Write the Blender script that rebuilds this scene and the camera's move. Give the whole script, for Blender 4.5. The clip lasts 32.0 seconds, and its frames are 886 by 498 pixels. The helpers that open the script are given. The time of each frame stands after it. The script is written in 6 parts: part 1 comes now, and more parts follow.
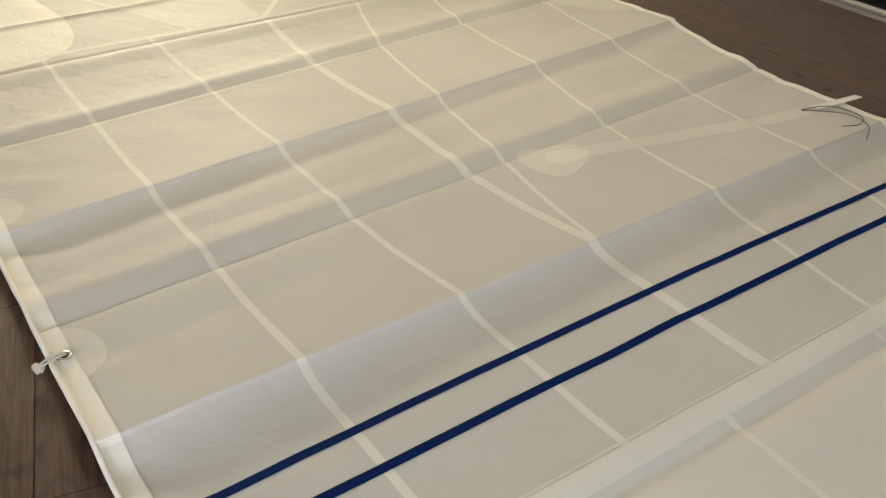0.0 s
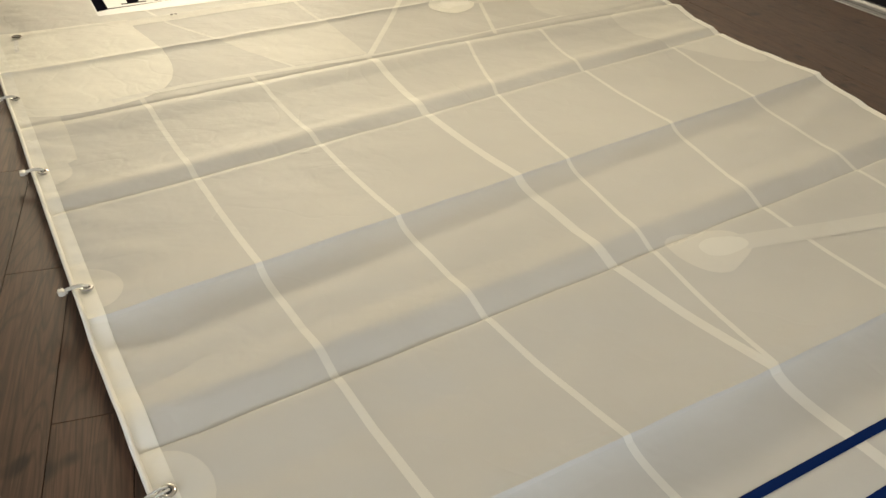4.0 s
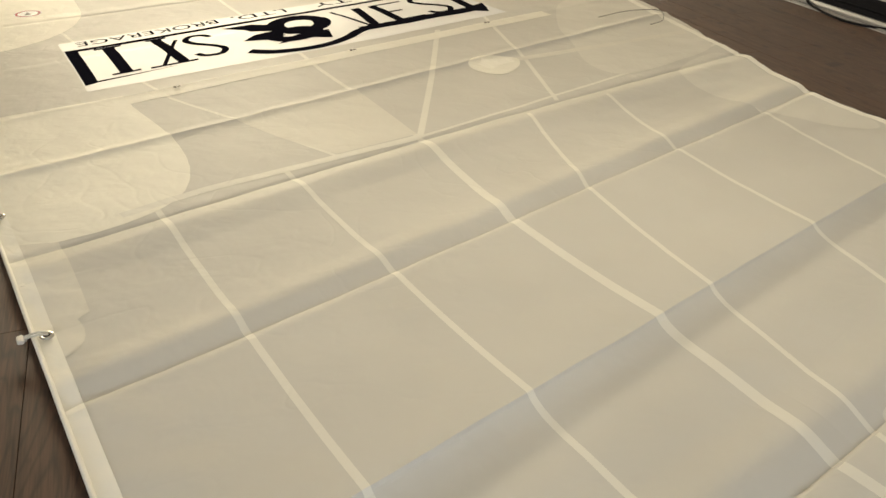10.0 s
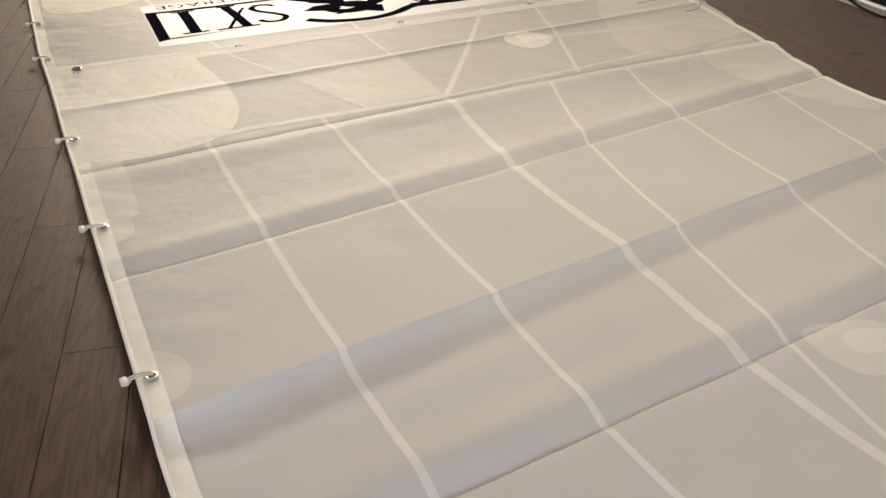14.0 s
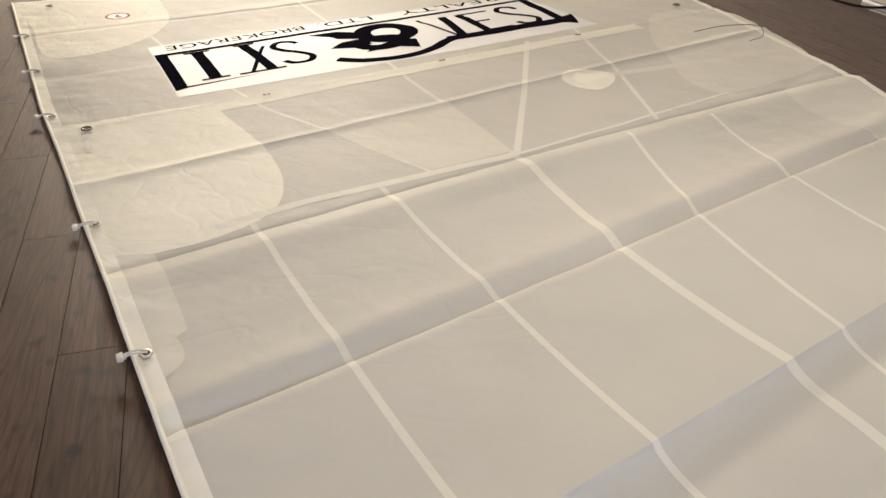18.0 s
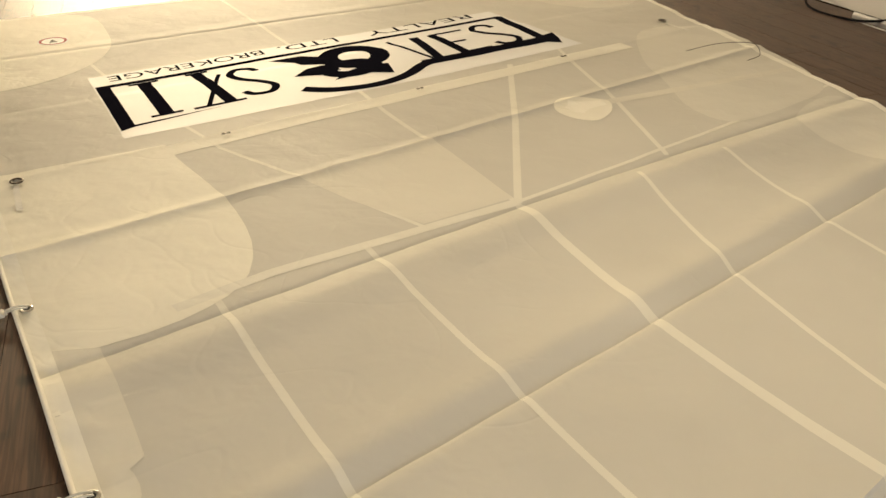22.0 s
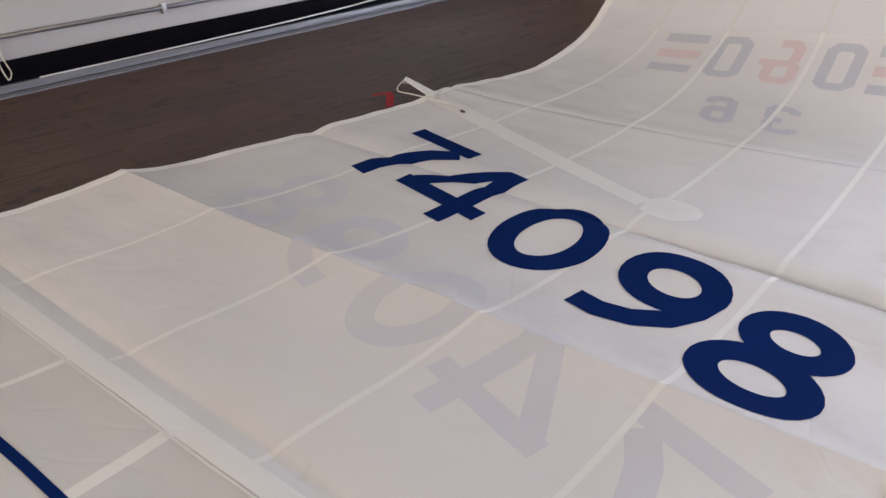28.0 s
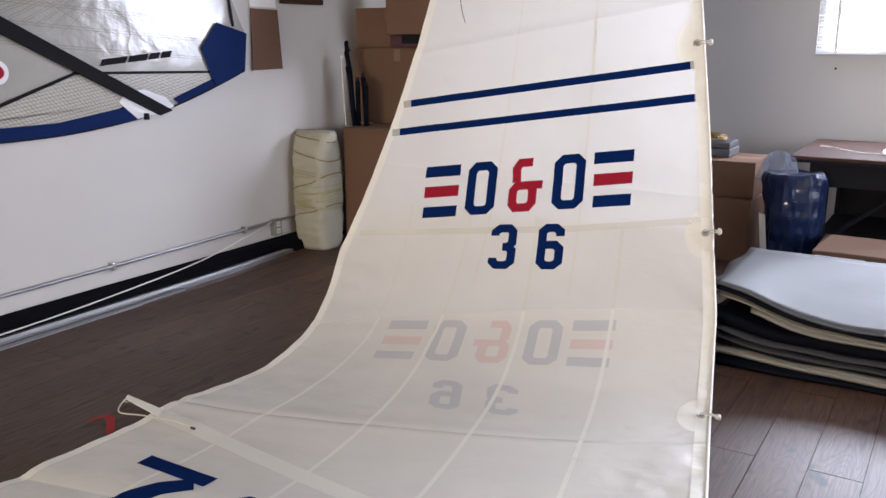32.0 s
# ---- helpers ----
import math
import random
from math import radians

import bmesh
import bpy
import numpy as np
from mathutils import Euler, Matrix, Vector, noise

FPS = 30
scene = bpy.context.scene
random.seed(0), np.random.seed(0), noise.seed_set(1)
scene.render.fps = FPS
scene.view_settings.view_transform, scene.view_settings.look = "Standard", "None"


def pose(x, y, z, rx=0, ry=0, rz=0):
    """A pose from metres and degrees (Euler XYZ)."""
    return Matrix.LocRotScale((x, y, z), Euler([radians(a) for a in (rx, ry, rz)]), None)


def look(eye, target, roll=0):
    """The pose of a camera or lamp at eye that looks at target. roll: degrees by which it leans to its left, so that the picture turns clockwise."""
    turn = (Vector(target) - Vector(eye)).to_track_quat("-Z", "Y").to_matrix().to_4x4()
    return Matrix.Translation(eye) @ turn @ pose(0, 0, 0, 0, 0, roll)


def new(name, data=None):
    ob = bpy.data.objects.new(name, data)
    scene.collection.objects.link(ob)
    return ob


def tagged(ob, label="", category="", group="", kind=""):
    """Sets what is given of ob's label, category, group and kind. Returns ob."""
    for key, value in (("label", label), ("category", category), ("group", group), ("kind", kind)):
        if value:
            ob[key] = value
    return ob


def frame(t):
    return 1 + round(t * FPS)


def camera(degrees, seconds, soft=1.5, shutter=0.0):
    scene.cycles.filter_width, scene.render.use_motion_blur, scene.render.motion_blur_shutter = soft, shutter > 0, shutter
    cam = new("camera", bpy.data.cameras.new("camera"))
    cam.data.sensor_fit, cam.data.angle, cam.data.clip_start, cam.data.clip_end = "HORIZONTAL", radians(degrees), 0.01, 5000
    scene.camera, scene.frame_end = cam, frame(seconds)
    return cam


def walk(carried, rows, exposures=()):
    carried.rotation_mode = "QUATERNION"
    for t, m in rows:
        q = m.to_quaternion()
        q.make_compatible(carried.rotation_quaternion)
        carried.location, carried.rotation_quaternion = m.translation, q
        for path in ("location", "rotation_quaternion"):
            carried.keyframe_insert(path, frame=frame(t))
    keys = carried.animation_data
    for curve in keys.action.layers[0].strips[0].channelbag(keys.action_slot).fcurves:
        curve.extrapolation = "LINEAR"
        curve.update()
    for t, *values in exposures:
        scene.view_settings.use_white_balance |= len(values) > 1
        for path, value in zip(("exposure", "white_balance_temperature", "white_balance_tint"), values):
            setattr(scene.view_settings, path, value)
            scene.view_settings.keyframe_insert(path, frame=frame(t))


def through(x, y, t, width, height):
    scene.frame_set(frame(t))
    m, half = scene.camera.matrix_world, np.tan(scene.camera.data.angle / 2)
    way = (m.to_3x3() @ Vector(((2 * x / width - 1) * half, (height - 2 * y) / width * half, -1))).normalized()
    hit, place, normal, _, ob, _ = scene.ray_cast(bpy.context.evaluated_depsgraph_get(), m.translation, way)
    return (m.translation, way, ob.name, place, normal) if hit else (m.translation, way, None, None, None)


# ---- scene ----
cam = camera(56.02, 32.0)
# seconds, eye, yaw, pitch, roll
PATH = [
    (0.0, -0.0896, -2.6947, 1.3148, -33.373, -31.533, 0.360),
    (0.5, -0.1533, -2.7612, 1.3279, -32.568, -31.487, 0.222),
    (1.0, -0.1824, -2.7939, 1.3498, -32.239, -31.432, 0.021),
    (1.5, -0.1865, -2.7574, 1.3585, -32.059, -31.470, -0.059),
    (2.0, -0.0940, -2.6444, 1.3396, -31.983, -31.613, -0.040),
    (2.5, -0.0366, -2.5358, 1.3508, -31.616, -31.478, 0.274),
    (3.0, -0.0300, -2.4550, 1.3533, -30.437, -31.506, 0.359),
    (3.5, -0.0850, -2.3315, 1.3671, -29.693, -31.338, 0.530),
    (5.5, -0.0080, -1.9034, 1.3698, -23.292, -30.611, 1.120),
    (6.0, -0.0953, -1.8103, 1.3886, -21.986, -30.498, 0.627),
    (6.5, -0.1661, -1.6951, 1.4159, -22.439, -30.394, 0.188),
    (7.0, -0.1330, -1.6200, 1.3966, -23.554, -30.438, 0.176),
    (7.5, -0.0507, -1.5004, 1.3710, -24.131, -30.332, 0.451),
    (8.0, -0.0057, -1.4680, 1.3546, -24.304, -30.306, 0.530),
    (8.5, -0.0306, -1.3968, 1.3914, -25.047, -30.212, -0.019),
    (9.0, -0.0864, -1.3019, 1.4074, -27.548, -30.075, -0.361),
    (9.5, -0.1032, -1.2490, 1.3967, -29.884, -30.257, -0.251),
    (10.0, -0.0782, -1.2945, 1.3981, -31.191, -30.165, 0.038),
    (10.5, -0.0350, -1.3751, 1.3985, -31.352, -30.142, 0.504),
    (11.0, -0.0024, -1.4545, 1.3678, -30.244, -30.065, 0.742),
    (11.5, -0.0029, -1.4897, 1.3602, -29.371, -30.211, 0.451),
    (12.0, -0.0726, -1.5107, 1.3784, -29.034, -30.216, 0.331),
    (12.5, -0.1601, -1.5706, 1.3918, -28.728, -30.186, 0.258),
    (13.0, -0.1648, -1.6386, 1.3855, -28.351, -30.188, 0.458),
    (13.5, -0.1143, -1.7442, 1.3738, -27.305, -30.207, 0.694),
    (14.0, -0.0738, -1.8010, 1.3790, -25.608, -30.206, 0.822),
    (14.5, -0.0663, -1.8015, 1.3793, -24.002, -30.164, 0.728),
    (16.5, -0.0397, -1.3242, 1.3760, -25.910, -30.024, 0.428),
    (17.0, -0.0161, -1.2570, 1.3695, -25.883, -29.951, 0.675),
    (17.5, -0.0656, -1.1885, 1.3870, -25.945, -29.906, 0.338),
    (18.0, -0.1530, -1.0927, 1.3934, -26.975, -29.855, 0.116),
    (18.5, -0.1890, -1.0204, 1.3816, -27.505, -29.836, 0.306),
    (19.0, -0.1241, -0.9419, 1.3508, -26.870, -29.889, 0.726),
    (19.5, -0.0394, -0.8680, 1.3341, -25.425, -29.936, 0.900),
    (20.0, 0.0009, -0.8582, 1.3293, -24.179, -29.933, 0.773),
    (20.5, 0.0096, -0.7523, 1.3502, -24.542, -29.822, -0.070),
    (21.0, -0.0041, -0.6158, 1.3516, -27.791, -29.726, -0.558),
    (21.5, -0.0490, -0.5661, 1.3624, -30.463, -29.589, -0.001),
    (22.0, -0.0576, -0.5952, 1.3613, -30.603, -29.523, 0.369),
    (22.5, -0.0539, -0.7131, 1.3574, -30.054, -29.641, 0.259),
    (23.0, -0.0617, -0.7904, 1.3414, -31.251, -29.655, -0.464),
    (23.5, -0.0879, -0.7897, 1.3402, -40.134, -29.705, -0.833),
    (24.0, -0.1118, -0.7662, 1.3190, -52.457, -30.017, -1.175),
    (24.5, -0.1480, -0.7869, 1.2767, -63.992, -30.028, -1.395),
    (25.0, -0.1616, -0.8366, 1.2477, -74.997, -30.473, -1.523),
    (25.5, -0.1411, -0.9060, 1.2113, -87.368, -30.756, -1.327),
    (27.5, 0.0115, -1.1323, 1.2336, -133.759, -30.844, -0.867),
    (28.0, 0.0422, -1.1513, 1.3135, -138.921, -30.554, -1.390),
    (28.5, 0.0595, -1.1807, 1.3655, -144.967, -30.435, -1.355),
    (29.0, 0.0504, -1.2146, 1.4173, -149.965, -29.982, -1.400),
    (29.5, 0.0683, -1.2183, 1.4515, -153.224, -28.147, -1.157),
    (30.0, 0.0674, -1.2128, 1.4873, -155.034, -25.089, -0.810),
    (30.5, 0.0692, -1.2145, 1.5077, -156.381, -20.876, -0.569),
    (31.0, 0.0774, -1.2158, 1.5175, -157.354, -16.891, -0.504),
    (31.5, 0.0798, -1.2214, 1.5250, -158.029, -14.788, -0.442),
    (32.0, 0.0841, -1.2223, 1.5470, -158.579, -14.222, -0.337),
]


def stand(x, y, z, yaw, pitch, roll):
    """The camera's pose: yaw to the left from +y, pitch up, roll to its left."""
    turn = pose(0, 0, 0, 0, 0, yaw) @ pose(0, 0, 0, 90 + pitch, 0, 0) @ pose(0, 0, 0, 0, 0, roll)
    return Matrix.Translation((x, y, z)) @ turn


EXPOSURES = [(0.0, 0.83, 6350, 4), (3.0, 0.83, 6350, 4), (6.0, 0.87, 6400, 3), (11.0, 0.79, 6350, 4), (12.5, 0.8, 5950, 11), (14.0, 0.82, 5850, 12), (19.0, 0.86, 5850, 10), (21.0, 0.85, 6470, 7), (22.0, 0.73, 7270, 6), (23.3, 0.68, 7120, 10), (24.0, 0.71, 6300, 16), (25.0, 1.29, 5450, 15), (25.4, 1.22, 5450, 15), (27.5, 0.91, 5730, 16), (30.0, 0.95, 5830, 17), (31.0, 1.13, 5980, 16), (32.0, 0.93, 5880, 14)]
walk(cam, [(t, stand(*r)) for t, *r in PATH], EXPOSURES)

# ---- the room's own axes: p across towards the east wall, q along it ----
SKEW = 0.192
ROOM = Matrix.Rotation(-math.atan(SKEW), 4, "Z")
EAST, WEST, SOUTH, NORTH, CEIL = 4.60, -3.4, -8.5, 13.2, 2.85

# ---- world and lights ----
world = bpy.data.worlds.new("world")
scene.world = world
world.use_nodes = True
sky = world.node_tree.nodes.new("ShaderNodeTexSky")
sky.sky_type, sky.sun_disc = "NISHITA", False
sky.sun_elevation, sky.sun_rotation = radians(35), radians(200)
back_node = world.node_tree.nodes["Background"]
back_node.inputs["Strength"].default_value = 0.12
world.node_tree.links.new(sky.outputs[0], back_node.inputs["Color"])


def area_lamp(name, eye, target, width, height, watts, colour):
    data = bpy.data.lights.new(name, "AREA")
    data.shape, data.size, data.size_y, data.energy, data.color = "RECTANGLE", width, height, watts, colour
    ob = new(name, data)
    ob.matrix_world = ROOM @ look(eye, target)
    return ob


# unseen warm light from beyond the foot, added overhead and west fill, south-window daylight
WARM, DAY = (1.0, 0.83, 0.60), (0.91, 0.92, 1.0)
area_lamp("unseen_warm_light", (0.9, 12.7, 2.68), (1.3, 0.0, 0), 4.6, 1.2, 1010, WARM)
# added fill with no fixture seen, brightens the middle of the sail
area_lamp("unseen_warm_light", (1.5, 1.2, 2.74), (1.5, 1.1, 0), 0.6, 0.6, 24, WARM)
area_lamp("south_window_light", (0.35, -8.38, 1.85), (0.6, -3.0, 0.4), 1.9, 0.95, 105, DAY)
# added daylight fill from the unseen west side
area_lamp("west_fill_light", (-3.28, -4.8, 1.6), (1.5, -4.3, 0.3), 3.0, 1.5, 84, DAY)


# ---- materials ----
def material(name, colour, rough=0.6, metal=0.0, grain=30.0, spread=0.08, bump=0.15, bump_at=None, sheen=0.0, stains=0.1, stain_at=2.5, per_object=0.0, coat=0.0, gloss=0.5, stretch=(1, 1, 1)):
    """Base colour varied at two scales, with fine relief."""
    m = bpy.data.materials.new(name)
    m.use_nodes = True
    n, l = m.node_tree.nodes, m.node_tree.links
    b = n["Principled BSDF"]
    b.inputs["Roughness"].default_value, b.inputs["Metallic"].default_value = rough, metal
    b.inputs["Specular IOR Level"].default_value = gloss
    b.inputs["Coat Weight"].default_value, b.inputs["Sheen Weight"].default_value = coat, sheen
    co = n.new("ShaderNodeTexCoord")
    mp = n.new("ShaderNodeMapping")
    mp.inputs["Scale"].default_value = stretch
    l.new(co.outputs["Object"], mp.inputs["Vector"])
    fine, wide = n.new("ShaderNodeTexNoise"), n.new("ShaderNodeTexNoise")
    fine.inputs["Scale"].default_value, fine.inputs["Detail"].default_value = grain, 5
    wide.inputs["Scale"].default_value, wide.inputs["Detail"].default_value = stain_at, 4
    l.new(mp.outputs[0], fine.inputs["Vector"]), l.new(mp.outputs[0], wide.inputs["Vector"])
    hsv = n.new("ShaderNodeHueSaturation")
    hsv.inputs["Color"].default_value = (*colour, 1)
    add = n.new("ShaderNodeMath")
    add.operation = "MULTIPLY_ADD"
    l.new(fine.outputs["Fac"], add.inputs[0])
    add.inputs[1].default_value, add.inputs[2].default_value = 2 * spread, 1 - spread - stains
    add2 = n.new("ShaderNodeMath")
    add2.operation = "MULTIPLY_ADD"
    l.new(wide.outputs["Fac"], add2.inputs[0])
    add2.inputs[1].default_value = 2 * stains
    l.new(add.outputs[0], add2.inputs[2])
    value = add2.outputs[0]
    if per_object:
        info, rnd = n.new("ShaderNodeObjectInfo"), n.new("ShaderNodeMath")
        rnd.operation = "MULTIPLY_ADD"
        rnd.inputs[1].default_value, rnd.inputs[2].default_value = 2 * per_object, 1 - per_object
        l.new(info.outputs["Random"], rnd.inputs[0])
        mul = n.new("ShaderNodeMath")
        mul.operation = "MULTIPLY"
        l.new(value, mul.inputs[0]), l.new(rnd.outputs[0], mul.inputs[1])
        value = mul.outputs[0]
    l.new(value, hsv.inputs["Value"])
    l.new(hsv.outputs[0], b.inputs["Base Color"])
    if bump:
        bp = n.new("ShaderNodeBump")
        bp.inputs["Strength"].default_value, bp.inputs["Distance"].default_value = bump, 0.004
        l.new(fine.outputs["Fac"], bp.inputs["Height"])
        l.new(bp.outputs[0], b.inputs["Normal"])
    return m


def cloth_material(name, colour, clear, rough=0.56, wrinkle=0.38, gloss=0.042, through=0.12):
    """Woven sailcloth: partly see-through, partly letting light through, with a light sheen and wrinkles."""
    m = bpy.data.materials.new(name)
    m.use_nodes = True
    n, l = m.node_tree.nodes, m.node_tree.links
    b, out = n["Principled BSDF"], n["Material Output"]
    b.inputs["Roughness"].default_value = rough
    b.inputs["Specular IOR Level"].default_value = gloss
    co = n.new("ShaderNodeTexCoord")
    wide, crumple, weave = n.new("ShaderNodeTexNoise"), n.new("ShaderNodeTexNoise"), n.new("ShaderNodeTexNoise")
    for node, at, detail in ((wide, 1.6, 4), (crumple, 5.5, 3), (weave, 420, 2)):
        node.inputs["Scale"].default_value, node.inputs["Detail"].default_value = at, detail
        l.new(co.outputs["Object"], node.inputs["Vector"])
    crumple.inputs["Distortion"].default_value = 0.3
    hsv = n.new("ShaderNodeHueSaturation")
    hsv.inputs["Color"].default_value = (*colour, 1)
    add = n.new("ShaderNodeMath")
    add.operation = "MULTIPLY_ADD"
    add.inputs[1].default_value, add.inputs[2].default_value = 0.20, 0.90
    l.new(wide.outputs["Fac"], add.inputs[0])
    l.new(add.outputs[0], hsv.inputs["Value"])
    l.new(hsv.outputs[0], b.inputs["Base Color"])
    bump, bump2 = n.new("ShaderNodeBump"), n.new("ShaderNodeBump")
    bump.inputs["Strength"].default_value, bump.inputs["Distance"].default_value = wrinkle, 0.02
    bump2.inputs["Strength"].default_value, bump2.inputs["Distance"].default_value = 0.08, 0.001
    l.new(crumple.outputs["Fac"], bump.inputs["Height"])
    l.new(weave.outputs["Fac"], bump2.inputs["Height"])
    # thin handling creases
    fine, off, size, cap, crease = n.new("ShaderNodeTexNoise"), n.new("ShaderNodeMath"), n.new("ShaderNodeMath"), n.new("ShaderNodeMath"), n.new("ShaderNodeBump")
    fine.inputs["Scale"].default_value, fine.inputs["Detail"].default_value, fine.inputs["Distortion"].default_value = 2.6, 1.5, 1.2
    l.new(co.outputs["Object"], fine.inputs["Vector"])
    off.operation, size.operation, cap.operation = "SUBTRACT", "ABSOLUTE", "MINIMUM"
    off.inputs[1].default_value, cap.inputs[1].default_value = 0.5, 0.035
    l.new(fine.outputs["Fac"], off.inputs[0]), l.new(off.outputs[0], size.inputs[0]), l.new(size.outputs[0], cap.inputs[0])
    crease.inputs["Strength"].default_value, crease.inputs["Distance"].default_value = 0.28, 0.05
    l.new(cap.outputs[0], crease.inputs["Height"]), l.new(bump.outputs[0], crease.inputs["Normal"])
    l.new(crease.outputs[0], bump2.inputs["Normal"])
    l.new(bump2.outputs[0], b.inputs["Normal"])
    thin, glow, clearing = n.new("ShaderNodeMixShader"), n.new("ShaderNodeBsdfTranslucent"), n.new("ShaderNodeBsdfTransparent")
    mix = n.new("ShaderNodeMixShader")
    l.new(hsv.outputs[0], glow.inputs["Color"])
    thin.inputs[0].default_value = through
    l.new(b.outputs[0], thin.inputs[1]), l.new(glow.outputs[0], thin.inputs[2])
    mix.inputs[0].default_value = clear
    l.new(thin.outputs[0], mix.inputs[1]), l.new(clearing.outputs[0], mix.inputs[2])
    l.new(mix.outputs[0], out.inputs["Surface"])
    return m


def wood_material(name, colour, dark, rough):
    """Floor planks: long grain, knots and a tone of its own for each plank."""
    m = material(name, colour, rough, grain=1.0, gloss=0.42)
    n, l = m.node_tree.nodes, m.node_tree.links
    b = n["Principled BSDF"]
    for node in [q for q in n if q.type in ("TEX_NOISE", "HUE_SAT", "MATH", "BUMP", "MAPPING")]:
        n.remove(node)
    co, info = n["Texture Coordinate"], n.new("ShaderNodeObjectInfo")
    shift = n.new("ShaderNodeVectorMath")
    shift.operation = "MULTIPLY_ADD"
    shift.inputs[1].default_value = (1, 1, 1)
    jump = n.new("ShaderNodeVectorMath")
    jump.operation = "SCALE"
    jump.inputs[0].default_value = (37.0, 91.0, 13.0)
    l.new(info.outputs["Random"], jump.inputs["Scale"])
    l.new(co.outputs["Object"], shift.inputs[0]), l.new(jump.outputs[0], shift.inputs[2])
    mp = n.new("ShaderNodeMapping")
    mp.inputs["Scale"].default_value = (46, 2.0, 1)
    l.new(shift.outputs[0], mp.inputs["Vector"])
    grain, broad, knots = n.new("ShaderNodeTexNoise"), n.new("ShaderNodeTexNoise"), n.new("ShaderNodeTexNoise")
    grain.inputs["Scale"].default_value, grain.inputs["Detail"].default_value, grain.inputs["Distortion"].default_value = 2.6, 6, 0.5
    broad.inputs["Scale"].default_value, broad.inputs["Detail"].default_value = 2.2, 3
    knots.inputs["Scale"].default_value, knots.inputs["Detail"].default_value = 13.0, 1
    l.new(mp.outputs[0], grain.inputs["Vector"])
    oval = n.new("ShaderNodeMapping")
    oval.inputs["Scale"].default_value = (1.0, 0.62, 1)
    l.new(shift.outputs[0], oval.inputs["Vector"])
    l.new(shift.outputs[0], broad.inputs["Vector"]), l.new(oval.outputs[0], knots.inputs["Vector"])
    rings, times, saw, line = n.new("ShaderNodeTexNoise"), n.new("ShaderNodeMath"), n.new("ShaderNodeMath"), n.new("ShaderNodeMapRange")
    rings.inputs["Scale"].default_value, rings.inputs["Detail"].default_value, rings.inputs["Distortion"].default_value = 1.0, 1, 0.4
    mp2 = n.new("ShaderNodeMapping")
    mp2.inputs["Scale"].default_value = (8.5, 0.9, 1)
    l.new(shift.outputs[0], mp2.inputs["Vector"]), l.new(mp2.outputs[0], rings.inputs["Vector"])
    times.operation, saw.operation = "MULTIPLY", "PINGPONG"
    times.inputs[1].default_value, saw.inputs[1].default_value = 34.0, 1.0
    l.new(rings.outputs["Fac"], times.inputs[0]), l.new(times.outputs[0], saw.inputs[0])
    line.inputs["From Min"].default_value, line.inputs["From Max"].default_value = 0.0, 0.45
    line.inputs["To Min"].default_value, line.inputs["To Max"].default_value = 0.58, 1.0
    l.new(saw.outputs[0], line.inputs["Value"])
    ramp = n.new("ShaderNodeValToRGB")
    ramp.color_ramp.elements[0].position, ramp.color_ramp.elements[0].color = 0.30, (*dark, 1)
    ramp.color_ramp.elements[1].position, ramp.color_ramp.elements[1].color = 0.64, (*colour, 1)
    l.new(grain.outputs["Fac"], ramp.inputs[0])
    knot = n.new("ShaderNodeMapRange")
    knot.inputs["From Min"].default_value, knot.inputs["From Max"].default_value = 0.63, 0.74
    knot.inputs["To Min"].default_value, knot.inputs["To Max"].default_value = 1.0, 0.30
    l.new(knots.outputs["Fac"], knot.inputs["Value"])
    tone = n.new("ShaderNodeMath")
    tone.operation = "MULTIPLY_ADD"
    tone.inputs[1].default_value, tone.inputs[2].default_value = 0.30, 0.66
    l.new(info.outputs["Random"], tone.inputs[0])
    tone2 = n.new("ShaderNodeMath")
    tone2.operation = "MULTIPLY_ADD"
    tone2.inputs[1].default_value = 0.4
    l.new(broad.outputs["Fac"], tone2.inputs[0]), l.new(tone.outputs[0], tone2.inputs[2])
    value = n.new("ShaderNodeMath")
    value.operation = "MULTIPLY"
    both = n.new("ShaderNodeMath")
    both.operation = "MULTIPLY"
    l.new(knot.outputs[0], both.inputs[0]), l.new(line.outputs[0], both.inputs[1])
    l.new(tone2.outputs[0], value.inputs[0]), l.new(both.outputs[0], value.inputs[1])
    hsv = n.new("ShaderNodeHueSaturation")
    l.new(ramp.outputs[0], hsv.inputs["Color"]), l.new(value.outputs[0], hsv.inputs["Value"])
    l.new(hsv.outputs[0], b.inputs["Base Color"])
    bp = n.new("ShaderNodeBump")
    bp.inputs["Strength"].default_value, bp.inputs["Distance"].default_value = 0.25, 0.002
    l.new(grain.outputs["Fac"], bp.inputs["Height"]), l.new(bp.outputs[0], b.inputs["Normal"])
    return m


def glow_material(name, colour, strength):
    m = bpy.data.materials.new(name)
    m.use_nodes = True
    b = m.node_tree.nodes["Principled BSDF"]
    b.inputs["Emission Color"].default_value, b.inputs["Emission Strength"].default_value = (*colour, 1), strength
    b.inputs["Base Color"].default_value = (*colour, 1)
    return m


